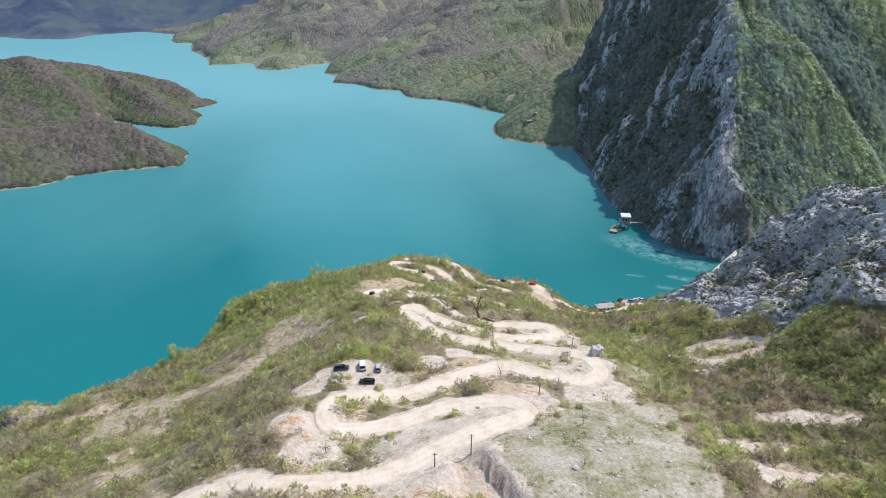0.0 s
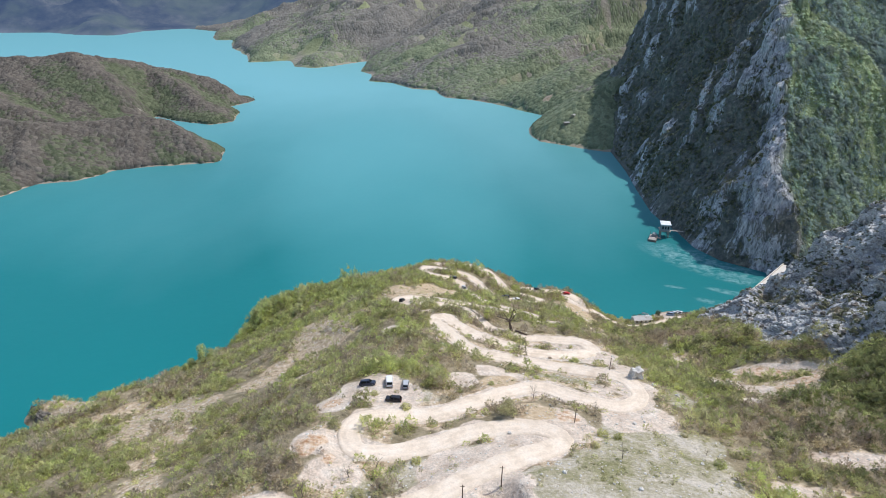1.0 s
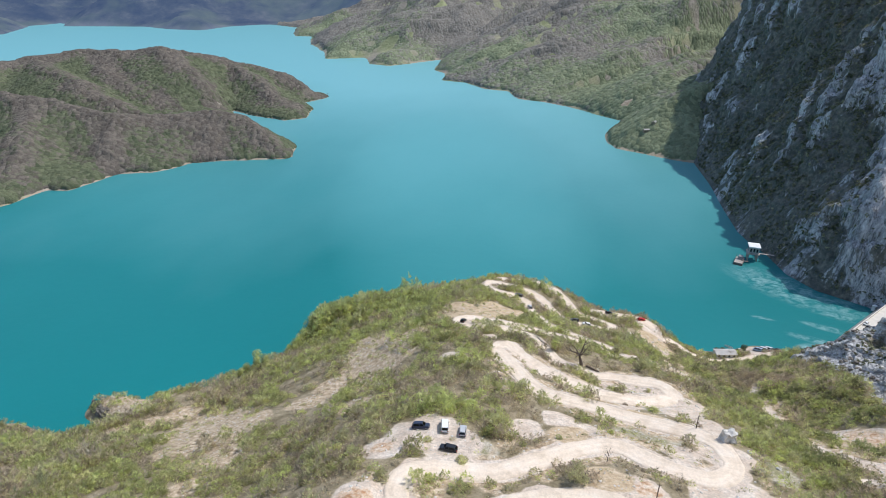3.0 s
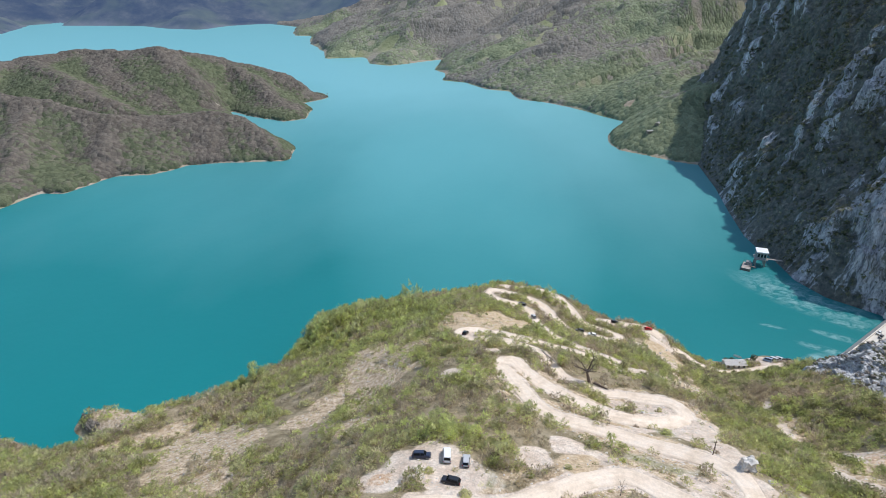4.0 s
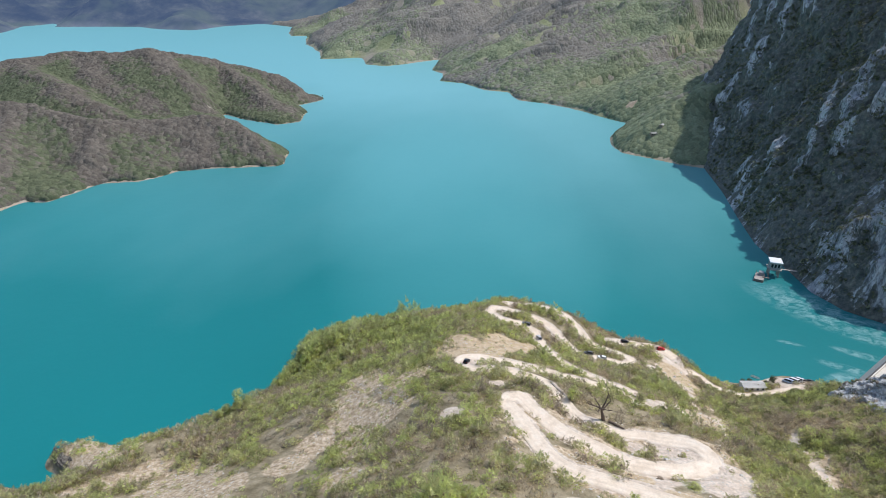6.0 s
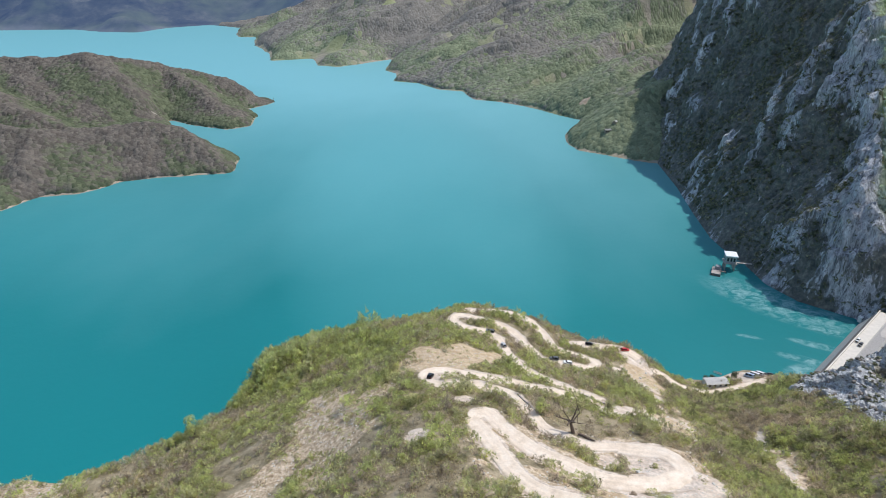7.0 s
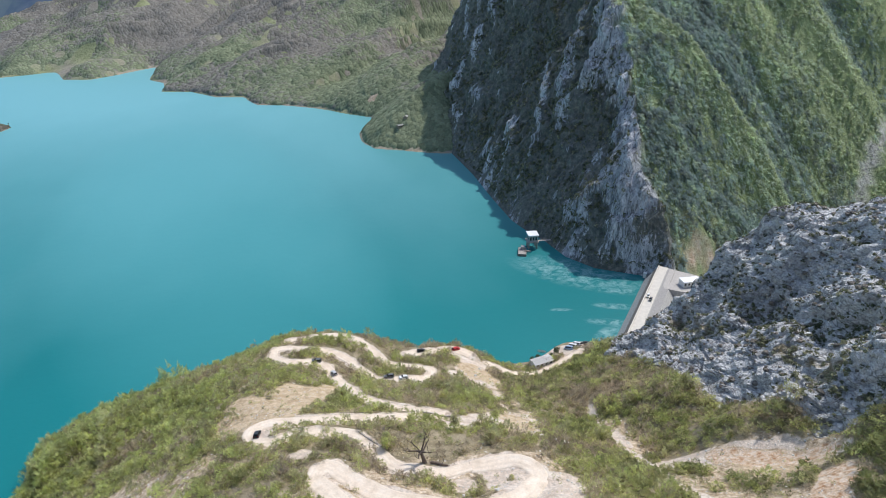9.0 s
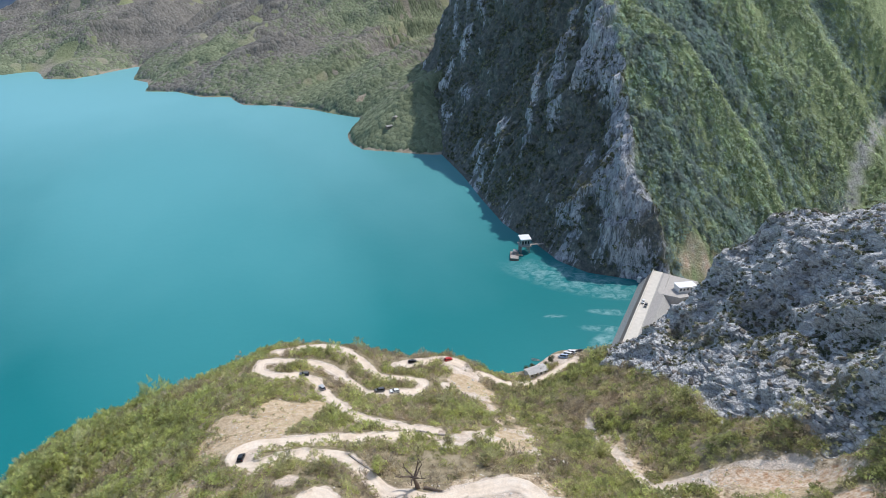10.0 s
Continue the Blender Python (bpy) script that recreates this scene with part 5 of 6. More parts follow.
def vehicle(name, paint_name, label, category, length=4.4, width=1.8, high=1.5, van=False):
    """A road vehicle: it drives towards its own +x."""
    base = tagged(new(name), label, category)
    mat, h, w, sill = PAINTS[paint_name], length / 2, width / 2, 0.28
    waist = sill + (high - sill) * (0.52 if not van else 0.48)
    bm = block(-h, h, -w, w, sill, waist, (0.06, 0.12 if not van else 0.05, 0.04, 0.04), 0.09)
    if van:
        box(bm, -h + 0.06, h - 0.75, -w + 0.05, w - 0.05, waist - 0.05, high, (0.05, 0.45, 0.12, 0.12), 0.08)
    else:
        box(bm, -h + 0.10, h - 1.15, -w + 0.06, w - 0.06, waist - 0.05, high, (0.45, 0.62, 0.20, 0.20), 0.08)
    part("body", bm, mat, base)
    lo, hi = waist + 0.03, high - 0.12
    front, rear, lean, back = (h - 0.72, -h + 0.05, 0.42, 0.03) if van else (h - 1.12, -h + 0.09, 0.55, 0.40)
    for name_w, x, dx, side in (("windscreen", front, -lean, 1), ("rear_window", rear, back, -1)):
        bm = bmesh.new()
        v = [bm.verts.new(p) for p in ((x + side * 0.02, -w + 0.16, lo), (x + side * 0.02, w - 0.16, lo), (x + dx + side * 0.05, w - 0.28, hi), (x + dx + side * 0.05, -w + 0.28, hi))]
        bm.faces.new(v if side > 0 else v[::-1])
        bmesh.ops.solidify(bm, geom=bm.faces[:], thickness=0.03)
        part(name_w, bm, GLASS, base, "dark tinted glass")
    for s in (-1, 1):
        for x0, x1 in ((-h + 0.55, -0.15), (-0.05, front - 0.35)):
            bm = bmesh.new()
            yo, yi = s * (w - 0.045), s * (w - (0.10 if van else 0.155))
            v = [bm.verts.new(p) for p in ((x0, yo, lo), (x1, yo, lo), (x1 - 0.18, yi, hi), (x0 + 0.10, yi, hi))]
            bm.faces.new(v if s < 0 else v[::-1])
            bmesh.ops.solidify(bm, geom=bm.faces[:], thickness=0.03)
            part("side_window", bm, GLASS, base, "dark tinted glass")
        part("headlight", block(h - 0.10, h + 0.01, s * w * 0.72 - 0.17, s * w * 0.72 + 0.17, 0.62, 0.78, bevel=0.02), LAMP_GLASS, base, "clear headlight")
        part("tail_light", block(-h - 0.01, -h + 0.10, s * w * 0.78 - 0.10, s * w * 0.78 + 0.10, 0.72, 0.98, bevel=0.02), TAIL_RED, base, "red tail light")
        for x in (h - 0.85, -h + 0.85):
            wheel = part("wheel", drum(0.33, 0.22, Matrix.Translation((x, s * (w - 0.10), 0.33)) @ Matrix.Rotation(radians(90), 4, "X")), RUBBER, base, "black tyre")
            rim = part("rim", drum(0.20, 0.235, Matrix.Translation((x, s * (w - 0.10), 0.33)) @ Matrix.Rotation(radians(90), 4, "X"), 10), RIM, wheel, "grey alloy rim")
        part("door_mirror", block(front - 0.30, front - 0.12, s * w - 0.02 if s > 0 else -w - 0.16, w + 0.16 if s > 0 else -w + 0.02, lo, lo + 0.15, bevel=0.03), mat, base)
    for x in (h - 0.06, -h - 0.02):
        part("bumper", block(x, x + 0.08, -w + 0.08, w - 0.08, 0.30, 0.55, bevel=0.03), TRIM_BLACK, base, "black plastic bumper")
    return base


for name, colour, label, category, x, y, turn, van, length, high in (
    ("car", "navy", "dark navy estate car parked on the gravel lot", "car", -30.2, 142.2, 4, False, 4.6, 1.65),
    ("van", "white", "white passenger van parked on the gravel lot", "van", -24.2, 143.2, 100, True, 5.2, 2.0),
    ("car", "silver", "silver car parked beside a white van", "car", -19.4, 142.6, 94, False, 4.2, 1.5),
    ("car", "black", "black car parked on the gravel lot", "car", -21.9, 135.6, 176, False, 4.4, 1.55),
    ("car", "black", "black car on a gravel hairpin bend", "car", -34.5, 247.0, 80, False, 4.5, 1.6),
    ("car", "grey", "dark grey car on the gravel road", "car", -13.2, 314.0, 172, False, 4.3, 1.5),
    ("car", "silver", "silver car climbing the gravel road", "car", -6.4, 302.5, 108, False, 4.3, 1.5),
    ("car", "grey", "dark grey car on the pale gravel bend", "car", 17.0, 296.3, 172, False, 4.4, 1.55),
    ("car", "white", "white car on the pale gravel bend", "car", 23.0, 294.4, 178, False, 4.2, 1.5),
    ("car", "black", "black car parked on a gravel spur above the lake", "car", 37.8, 326.3, 8, False, 4.4, 1.5),
    ("car", "red", "red car parked at the edge above the lake", "car", 55.5, 325.3, 18, False, 4.4, 1.5),
    ("van", "blue", "pale blue van parked by the lake shore", "van", 121.2, 329.0, 128, True, 5.4, 2.1),
    ("van", "white", "white van parked by the lake shore", "van", 124.2, 330.6, 128, True, 5.6, 2.2),
    ("van", "white", "white van parked beside other vans at the shore", "van", 127.2, 332.0, 128, True, 5.4, 2.1),
    ("car", "grey", "grey car parked at the lake shore", "car", 132.2, 332.2, 150, False, 4.3, 1.5),
    ("car", "silver", "silver car parked at the lake shore", "car", 134.6, 329.4, 160, False, 4.3, 1.5),
):
    vehicle(name, colour, label, category, length, 1.82 if not van else 2.0, high, van).matrix_world = tilt_at(x, y, turn)


# ---- stones ----
def stone_mesh(seed, flat=0.75, subdivide=1):
    r = random.Random(seed)
    bm = bmesh.new()
    bmesh.ops.create_icosphere(bm, subdivisions=subdivide, radius=0.5)
    for v in bm.verts:
        v.co *= r.uniform(0.72, 1.15)
        v.co.z *= flat
    return bm


boulder_bm = bmesh.new()
bmesh.ops.create_cube(boulder_bm, size=1)
bmesh.ops.subdivide_edges(boulder_bm, edges=boulder_bm.edges[:], cuts=5, use_grid_fill=True)
for v in boulder_bm.verts:
    v.co += 0.20 * noise.noise_vector(v.co * 2.1) + 0.10 * noise.noise_vector(v.co * 6)
    v.co = Vector((v.co.x * 3.2 * (1 - 0.25 * v.co.z), v.co.y * 2.6, (v.co.z + 0.44) * 3.3))
boulder = part("boulder", boulder_bm, STONE, None)
boulder.matrix_world = pose(50.3, 161.6, ground_at(50.3, 161.6) - 0.2, 0, 4, 20)
tagged(boulder, "big squarish pale limestone boulder beside the road bend", "boulder")

outcrop_bm = bmesh.new()
bmesh.ops.create_icosphere(outcrop_bm, subdivisions=4, radius=0.5)
for v in outcrop_bm.verts:
    n3 = noise.noise_vector(v.co * 3.1)
    v.co += 0.20 * n3 + 0.10 * noise.noise_vector(v.co * 8) + 0.05 * noise.noise_vector(v.co * 19)
    v.co = Vector((v.co.x * 20, v.co.y * 7, v.co.z * 8))
ROCKS = Nodes("spur_rock", 0.95, 0.15)
rock_tint, rock_cracks = rock_color(ROCKS)
ROCKS.color(ROCKS.mix(1.0, rock_tint, (0.42, 0.38, 0.33), "MULTIPLY")).bump(rock_cracks, 0.9, 1.5)
outcrop = part("rock_outcrop", outcrop_bm, ROCKS.mat, None)
outcrop.matrix_world = pose(-205, 217.5, 1.4, 0, 4, -33)
tagged(outcrop, "dark craggy rock outcrop at the water's edge", "rock")

STONES = []
for k in range(5):
    bm = stone_mesh(k)
    STONES.append((np.array([v.co for v in bm.verts]), np.array([[v.index for v in f.verts] for f in bm.faces])))
    bm.free()


def strew(name, at, size, mat, label):
    verts, faces, n = [], [], 0
    r = np.random.default_rng(len(at))
    for k, (sv, sf) in enumerate(STONES):
        pick = np.arange(len(at)) % len(STONES) == k
        p, s, a = at[pick], size[pick], r.uniform(0, 6.28, pick.sum())
        stretch = r.uniform(0.7, 1.3, (pick.sum(), 1, 3))
        v = sv[None] * stretch * s[:, None, None]
        c, q = np.cos(a)[:, None], np.sin(a)[:, None]
        v = np.stack([v[..., 0] * c - v[..., 1] * q, v[..., 0] * q + v[..., 1] * c, v[..., 2]], -1) + p[:, None]
        verts.append(v.reshape(-1, 3))
        faces.append((sf[None] + n + np.arange(len(p))[:, None, None] * len(sv)).reshape(-1, 3))
        n += len(p) * len(sv)
    ob = mesh_from(name, np.concatenate(verts), np.concatenate(faces), mat, smooth=False)
    return tagged(ob, label, "stones", kind="stuff")


share = np.clip(GSTONE * 0.8 + GGRASS * 0.7 + GPALE * 0.25, 0, 1) * step(GGAP, 0.2, 1.2) * (1 - GROCK) * step(GYS, 78, 84) * step(GZS, 0.8, 1.5)
spots = scatter(GXS, GYS, GZS, share, 5400, 21)
strew("loose_stones", spots, 0.25 + 0.55 * rng.random(len(spots)) ** 3, STONE, "loose pale limestone rubble scattered over open ground")
spots = scatter(GXS, GYS, GZS, GROCK * step(GYS, 130, 150) * (GXS < 212), 1500, 22)
strew("rock_blocks", spots, 0.9 + 2.0 * rng.random(len(spots)) ** 2, ROCKS.mat, "broken limestone blocks standing out of the rocky spur")
# single rocks by the roads
rock_spots = [(9, 122, 0.9), (-14, 108.5, 0.8), (55, 158, 1.2), (60, 152, 1.0), (42, 131, 1.1), (45, 132.5, 0.8), (37, 129.5, 0.7), (63, 219, 2.2), (60.5, 221, 1.5), (35, 100, 1.0), (28, 93, 1.3), (49, 96, 1.1),
              (52, 112, 0.9), (20, 105, 1.0), (14, 131, 0.8), (22, 198, 0.9), (31, 196, 1.2), (52, 196, 1.0), (-40, 116, 0.7), (58, 300, 1.3), (63, 309, 1.2), (52, 303, 1.0)]
for k, (x, y, s) in enumerate(rock_spots):
    rock_thing = part("rock", stone_mesh(90 + k, 0.8, 2), STONE, None)
    rock_thing.matrix_world = pose(x, y, ground_at(x, y) + 0.15 * s, 0, 0, 50 * k) @ Matrix.Diagonal((s * 1.2, s, s, 1))
    tagged(rock_thing, "pale weathered limestone rock lying on stony ground", "rock", "rocks by the road")


# ---- trees ----
def limb_path(r, start, way, length, steps, wander):
    pts, at, d = [Vector(start)], Vector(start), Vector(way).normalized()
    for _ in range(steps):
        d = (d + wander * Vector((r.uniform(-1, 1), r.uniform(-1, 1), r.uniform(-0.5, 0.9)))).normalized()
        at = at + d * length / steps
        pts.append(at.copy())
    return pts, d


def branch_out(bm, r, start, way, length, radius, depth, wander=0.35):
    pts, d = limb_path(r, start, way, length, 4, wander)
    tube(bm, pts, [radius * (1 - 0.16 * k) for k in range(5)], 5)
    if depth:
        for _ in range(r.choice((2, 3, 3))):
            k = r.choice((2, 3, 4))
            side = (d + Vector((r.uniform(-1, 1), r.uniform(-1, 1), r.uniform(-0.2, 0.8)))).normalized()
            branch_out(bm, r, pts[k], side, length * r.uniform(0.5, 0.75), radius * (1 - 0.16 * k) * 0.62, depth - 1, wander)


def bare_tree(name, label, x, y, high, seed, limbs=5, depth=2, mat=BARK, lean=0.15, thick=0.035, stem=0.55, reach=0.35):
    r = random.Random(seed)
    base = tagged(new(name), label, "tree")
    pts, d = limb_path(r, (0, 0, -0.3), (r.uniform(-lean, lean), r.uniform(-lean, lean), 1), high * stem, 5, 0.14)
    part("trunk", tube(bmesh.new(), pts, [high * thick * (1.25 - 0.14 * k) for k in range(6)], 8), mat, base)
    for k in range(limbs):
        a = 2 * math.pi * (k + r.uniform(-0.3, 0.3)) / limbs
        bm = bmesh.new()
        j = r.choice((3, 4, 5, 5))
        branch_out(bm, r, pts[j], (math.cos(a), math.sin(a), r.uniform(0.35, 1.1)), high * r.uniform(0.8, 1.2) * reach, high * thick * 0.55, depth)
        part("limb", bm, mat, base)
    base.matrix_world = pose(x, y, ground_at(x, y))
    return base


bare_tree("dead_tree", "old dead tree with a split trunk and bare crooked limbs", 15.0, 215.0, 12.0, 3, 6, 3, DEADWOOD, 0.2, 0.048, 0.42, 0.46)
for k, (x, y, high) in enumerate([(-35, 95.5, 5.5), (-43, 90, 4.5), (-27, 103, 4.0), (-22, 107.5, 3.8), (34, 112, 4.2), (33, 137.5, 3.6), (16.5, 140.5, 4.2), (20, 213.5, 4.5), (43, 236, 3.4), (11, 131.5, 4.0), (55, 117, 2.6), (30, 94, 2.5)]):
    bare_tree("bare_tree", "small leafless grey tree standing on stony ground" if high < 4.6 else "wide leafless grey tree at the roadside", x, y, high, 30 + k, 7, 2, BARK, 0.3, 0.022)
log = tube(bmesh.new(), [(-2.6, 0, 0.35), (-1, 0.1, 0.4), (0.8, -0.05, 0.38), (2.6, 0.2, 0.3)], [0.42, 0.38, 0.32, 0.2], 9)
log = part("fallen_log", log, DEADWOOD, None)
log.matrix_world = pose(19.0, 213.2, ground_at(19.0, 213.2), 0, 6, -25)
tagged(log, "dark fallen tree trunk lying beside a dead tree", "log")


def leafy_tree(x, y, high, wide, seed, mat, label):
    r = random.Random(seed)
    base = tagged(new("tree"), label, "tree")
    pts, _ = limb_path(r, (0, 0, -0.4), (0, 0, 1), high * 0.75, 5, 0.12)
    part("trunk", tube(bmesh.new(), pts, [high * 0.03 * (1.2 - 0.17 * k) for k in range(6)], 7), BARK, base)
    crown = []
    for k in range(7):
        a, h = r.uniform(0, 6.28), r.uniform(0.25, 0.72)
        bm = bmesh.new()
        tip = Vector((math.cos(a) * wide * 0.3, math.sin(a) * wide * 0.3, high * (h + 0.1)))
        root = pts[min(4, 1 + int(h * 5))]
        part("limb", tube(bm, [root, (root + tip) / 2 + Vector((0, 0, 0.1)), tip], [high * 0.014, high * 0.01, high * 0.005], 5), BARK, base)
        t = tuft(110, 0.15, 0.2, 1.4, 0.3, seed * 10 + k)
        crown.append((t * np.array((wide * 0.62, wide * 0.62, high * 0.42)) + np.array((tip.x, tip.y, tip.z - high * 0.16))).reshape(-1, 3))
    v = np.concatenate(crown)
    leaves = mesh_from("crown", v, np.arange(len(v)).reshape(-1, 3), mat, False, base)
    base.matrix_world = pose(x, y, ground_at(x, y))
    return base


for k, (x, y, high, wide, mat, label) in enumerate([
    (-138, 251.5, 11.0, 7.0, FRESH, "round fresh green tree on the edge above the lake"),
    (-145, 247, 6.5, 6.0, FRESH, "low fresh green tree on the edge above the lake"),
    (19, 232, 6.0, 3.5, OLIVE, "thin olive green tree among roadside scrub"),
    (30, 236, 6.5, 4.0, OLIVE, "thin olive green tree beside a bare patch"),
    (46, 240, 6.0, 4.0, FRESH, "pale green tree at the edge of a bare patch"),
    (6, 225, 5.5, 4.5, FRESH, "green tree beside an old dead tree"),
    (113, 327, 4.5, 3.6, DARK, "dark green tree beside the lake shore"),
    (98.5, 326.5, 3.6, 2.6, DARK, "small dark green tree beside a long shed"),
    (102.5, 328, 3.4, 2.6, DARK, "small dark green tree beside a long shed"),
    (109, 325.5, 3.4, 2.8, DARK, "small dark green tree beside a long shed"),
    (93, 320.5, 3.0, 2.4, DARK, "small dark green tree near the lake shore"),
    (8.5, 129.5, 4.4, 5.0, OLIVE, "round olive green bush at the road bend"),
]):
    leafy_tree(x, y, high, wide, 200 + k, mat, label)

# round single bushes in the open ground
for k, (x, y, wide, high, mat) in enumerate([(-13, 110.5, 2.6, 1.6, OLIVE), (-18, 131.5, 3.0, 1.4, OLIVE), (-24, 97, 2.8, 1.6, OLIVE), (-27.5, 137.5, 2.4, 1.1, OLIVE), (32, 123, 3.0, 1.8, OLIVE), (35.5, 122, 2.4, 1.4, FRESH),
                                         (35, 181, 3.4, 1.7, FRESH), (27, 184.5, 2.0, 1.3, TWIGS), (56, 112, 3.0, 1.8, FRESH), (53, 126, 2.2, 1.2, OLIVE), (62, 118, 2.6, 1.4, OLIVE), (-4, 142, 2.2, 1.2, FRESH), (5, 147, 2.0, 1.1, FRESH),
                                         (37, 201, 1.8, 1.6, OLIVE), (29, 117, 2.2, 1.2, OLIVE), (-20, 101.5, 3.2, 1.8, TWIGS), (45, 168, 1.6, 1.2, TWIGS), (-35, 87.5, 2.6, 1.4, FRESH), (19, 156, 2.0, 1.0, FRESH)]):
    t = tuft(240, 0.15, 0.3, 1.4, 0.35, 400 + k) * np.array((wide, wide, high))
    bush = mesh_from("bush", t.reshape(-1, 3), np.arange(t.size // 3).reshape(-1, 3), mat, False)
    bush.matrix_world = pose(x, y, ground_at(x, y) - 0.1, 0, 0, 70 * k)
    tagged(bush, {FRESH: "round fresh green bush on open stony ground", OLIVE: "low olive green bush on open stony ground", TWIGS: "brown twiggy bush on open stony ground"}[mat], "bush", "single bushes")

# ---- poles, walls ----
for x, y, high in ((6.2, 101.5, 5.6), (43.5, 166.5, 4.8), (26, 128.5, 4.4), (-2, 97.5, 4.0)):
    pole = tagged(new("utility_pole"), "thin weathered wooden pole standing beside the gravel road", "pole", "roadside poles")
    part("shaft", tube(bmesh.new(), [(0, 0, -0.4), (0, 0, high * 0.5), (0.03, 0, high)], [0.14, 0.12, 0.09], 8), POLE_WOOD, pole)
    part("crossarm", block(-0.45, 0.45, -0.05, 0.05, high - 0.5, high - 0.4, bevel=0.01), POLE_WOOD, pole)
    pole.matrix_world = pose(x, y, ground_at(x, y))
for (ax, ay), (bx, by), label in (((-2.0, 237.5), (4.6, 224.5), "low retaining wall of grey concrete blocks along the road"), ((22.0, 251.0), (33, 247.2), "low retaining wall of grey concrete blocks above the road")):
    wall = tagged(new("retaining_wall"), label, "wall")
    n = int(math.hypot(bx - ax, by - ay) / 1.25)
    for k in range(n):
        x, y = ax + (bx - ax) * (k + 0.5) / n, ay + (by - ay) * (k + 0.5) / n
        stone_block = part("block", block(-0.6, 0.6, -0.25, 0.25, -0.8, 0.3, bevel=0.05), CONCRETE, wall)
        stone_block.matrix_world = pose(x, y, ground_at(x, y) + 0.05 * (k % 3), 0, 0, math.degrees(math.atan2(by - ay, bx - ax)) + 2 * (k % 2))


# ---- buildings ----
def house(name, label, category, length, depth, high, wall_mat, roof_mat, ridge=0.0, windows=3, door=True, over=0.35):
    """A plain building with its front to its own -y."""
    base = tagged(new(name), label, category)
    part("wall", block(-length / 2, length / 2, -depth / 2, depth / 2, -1.0, high, bevel=0.03), wall_mat, base)
    bm = bmesh.new()
    l, d = length / 2 + over, depth / 2 + over
    if ridge:
        v = [bm.verts.new(p) for p in ((-l, -d, high), (l, -d, high), (l, 0, high + ridge), (-l, 0, high + ridge), (l, d, high), (-l, d, high))]
        for q in ((0, 1, 2, 3), (3, 2, 4, 5)):
            bm.faces.new([v[i] for i in q])
        bmesh.ops.solidify(bm, geom=bm.faces[:], thickness=-0.16)
        part("gable", block(-length / 2 + 0.05, length / 2 - 0.05, -depth / 2 + 0.05, depth / 2 - 0.05, high - 0.02, high + ridge * 0.9, (0, 0, depth / 2 - 0.1, depth / 2 - 0.1)), wall_mat, base)
    else:
        box(bm, -l, l, -d, d, high + 0.003, high + 0.28, bevel=0.03)
    part("roof", bm, roof_mat, base)
    for k in range(windows):
        x = -length / 2 + length * (k + 0.5) / windows
        win = part("window", block(x - 0.5, x + 0.5, -depth / 2 - 0.04, -depth / 2 + 0.02, high * 0.4, high * 0.78), GLASS, base, "dark window")
        part("window_sill", block(x - 0.6, x + 0.6, -depth / 2 - 0.12, -depth / 2 + 0.01, high * 0.4 - 0.1, high * 0.4 - 0.01), CONCRETE, win)
    if door:
        part("door", block(length / 2 - 0.02, length / 2 + 0.05, -0.5, 0.5, 0, 2.05), TRIM_BLACK, base, "dark door")
    return base


shed = house("shed", "long low shed with a pale sheet roof by the lake", "shed", 11, 5.2, 2.5, WALL_WHITE, plain_material("pale_sheet_roof", (0.78, 0.76, 0.73), 0.6, 0.3, 0, 0.08, 1.0), 0.9, 4)
shed.matrix_world = pose(101.6, 321.2, ground_at(101.6, 321.2) + 1.2, 0, 0, 10)
keeper = house("dam_keepers_house", "white flat-roofed building at the end of the dam", "building", 11.5, 6.0, 3.6, WALL_WHITE, ROOF_WHITE, 0.0, 5)
keeper.matrix_world = pose(216.5, 359.5, 12.2, 0, 0, -6)
WALL_STONE = plain_material("brown_stone_wall", (0.30, 0.24, 0.18), 0.9, 0.2, 0, 0.25, 1.0)
for x, y, turn, l, roof, label in ((112, 768, 20, 8, ROOF_GREY, "small brown farmhouse with a pale grey roof among trees"), (121, 776, 60, 6, ROOF_GREY, "small outbuilding with a grey roof among trees")):
    h = house("farmhouse", label, "house", l, 4.5, 2.6, WALL_STONE, roof, 1.2, 3)
    h.matrix_world = pose(x, y, float(far_hills(np.array([float(x)]), np.array([float(y)]))[0][0]) + 0.6, 0, 0, turn)
r = random.Random(8)
for k in range(7):
    x, y = r.uniform(-960, -790), r.uniform(2270, 2400)
    h = house("far_house", "small pale house with a red roof across the lake", "house", 10, 8, 4.5, WALL_WHITE, ROOF_RED if k % 3 else ROOF_GREY, 2.2, 3)
    h.matrix_world = pose(x, y, float(far_hills(np.array([x]), np.array([y]))[0][0]) + 0.5, 0, 0, r.uniform(-40, 40))

# ---- the dam ----
dam = tagged(new("dam"), "rockfill dam with a concrete upstream slope and a pale crest road", "dam")
FAR_END, NEAR_END, CREST_Z = Vector((212.5, 386.5, 0)), Vector((140.0, 309.5, 0)), 12.6
along = (NEAR_END - FAR_END).normalized()
down = Vector((-along.y, along.x, 0))
if down.x < 0:
    down = -down
LONG = (NEAR_END - FAR_END).length


def dam_strip(a, b, k0, k1, thick=0.0):
    """A strip of the dam between two lines (metres downstream, height), from k0 to k1 metres along it."""
    bm = bmesh.new()
    v = []
    for k in (k0, k1):
        for off, z in (a, b):
            p = FAR_END + along * k + down * off
            v.append(bm.verts.new((p.x, p.y, z)))
    f = bm.faces.new((v[0], v[1], v[3], v[2]))
    f.normal_update()
    if f.normal.z < 0:
        f.normal_flip()
    bmesh.ops.solidify(bm, geom=[f], thickness=thick)
    return bm


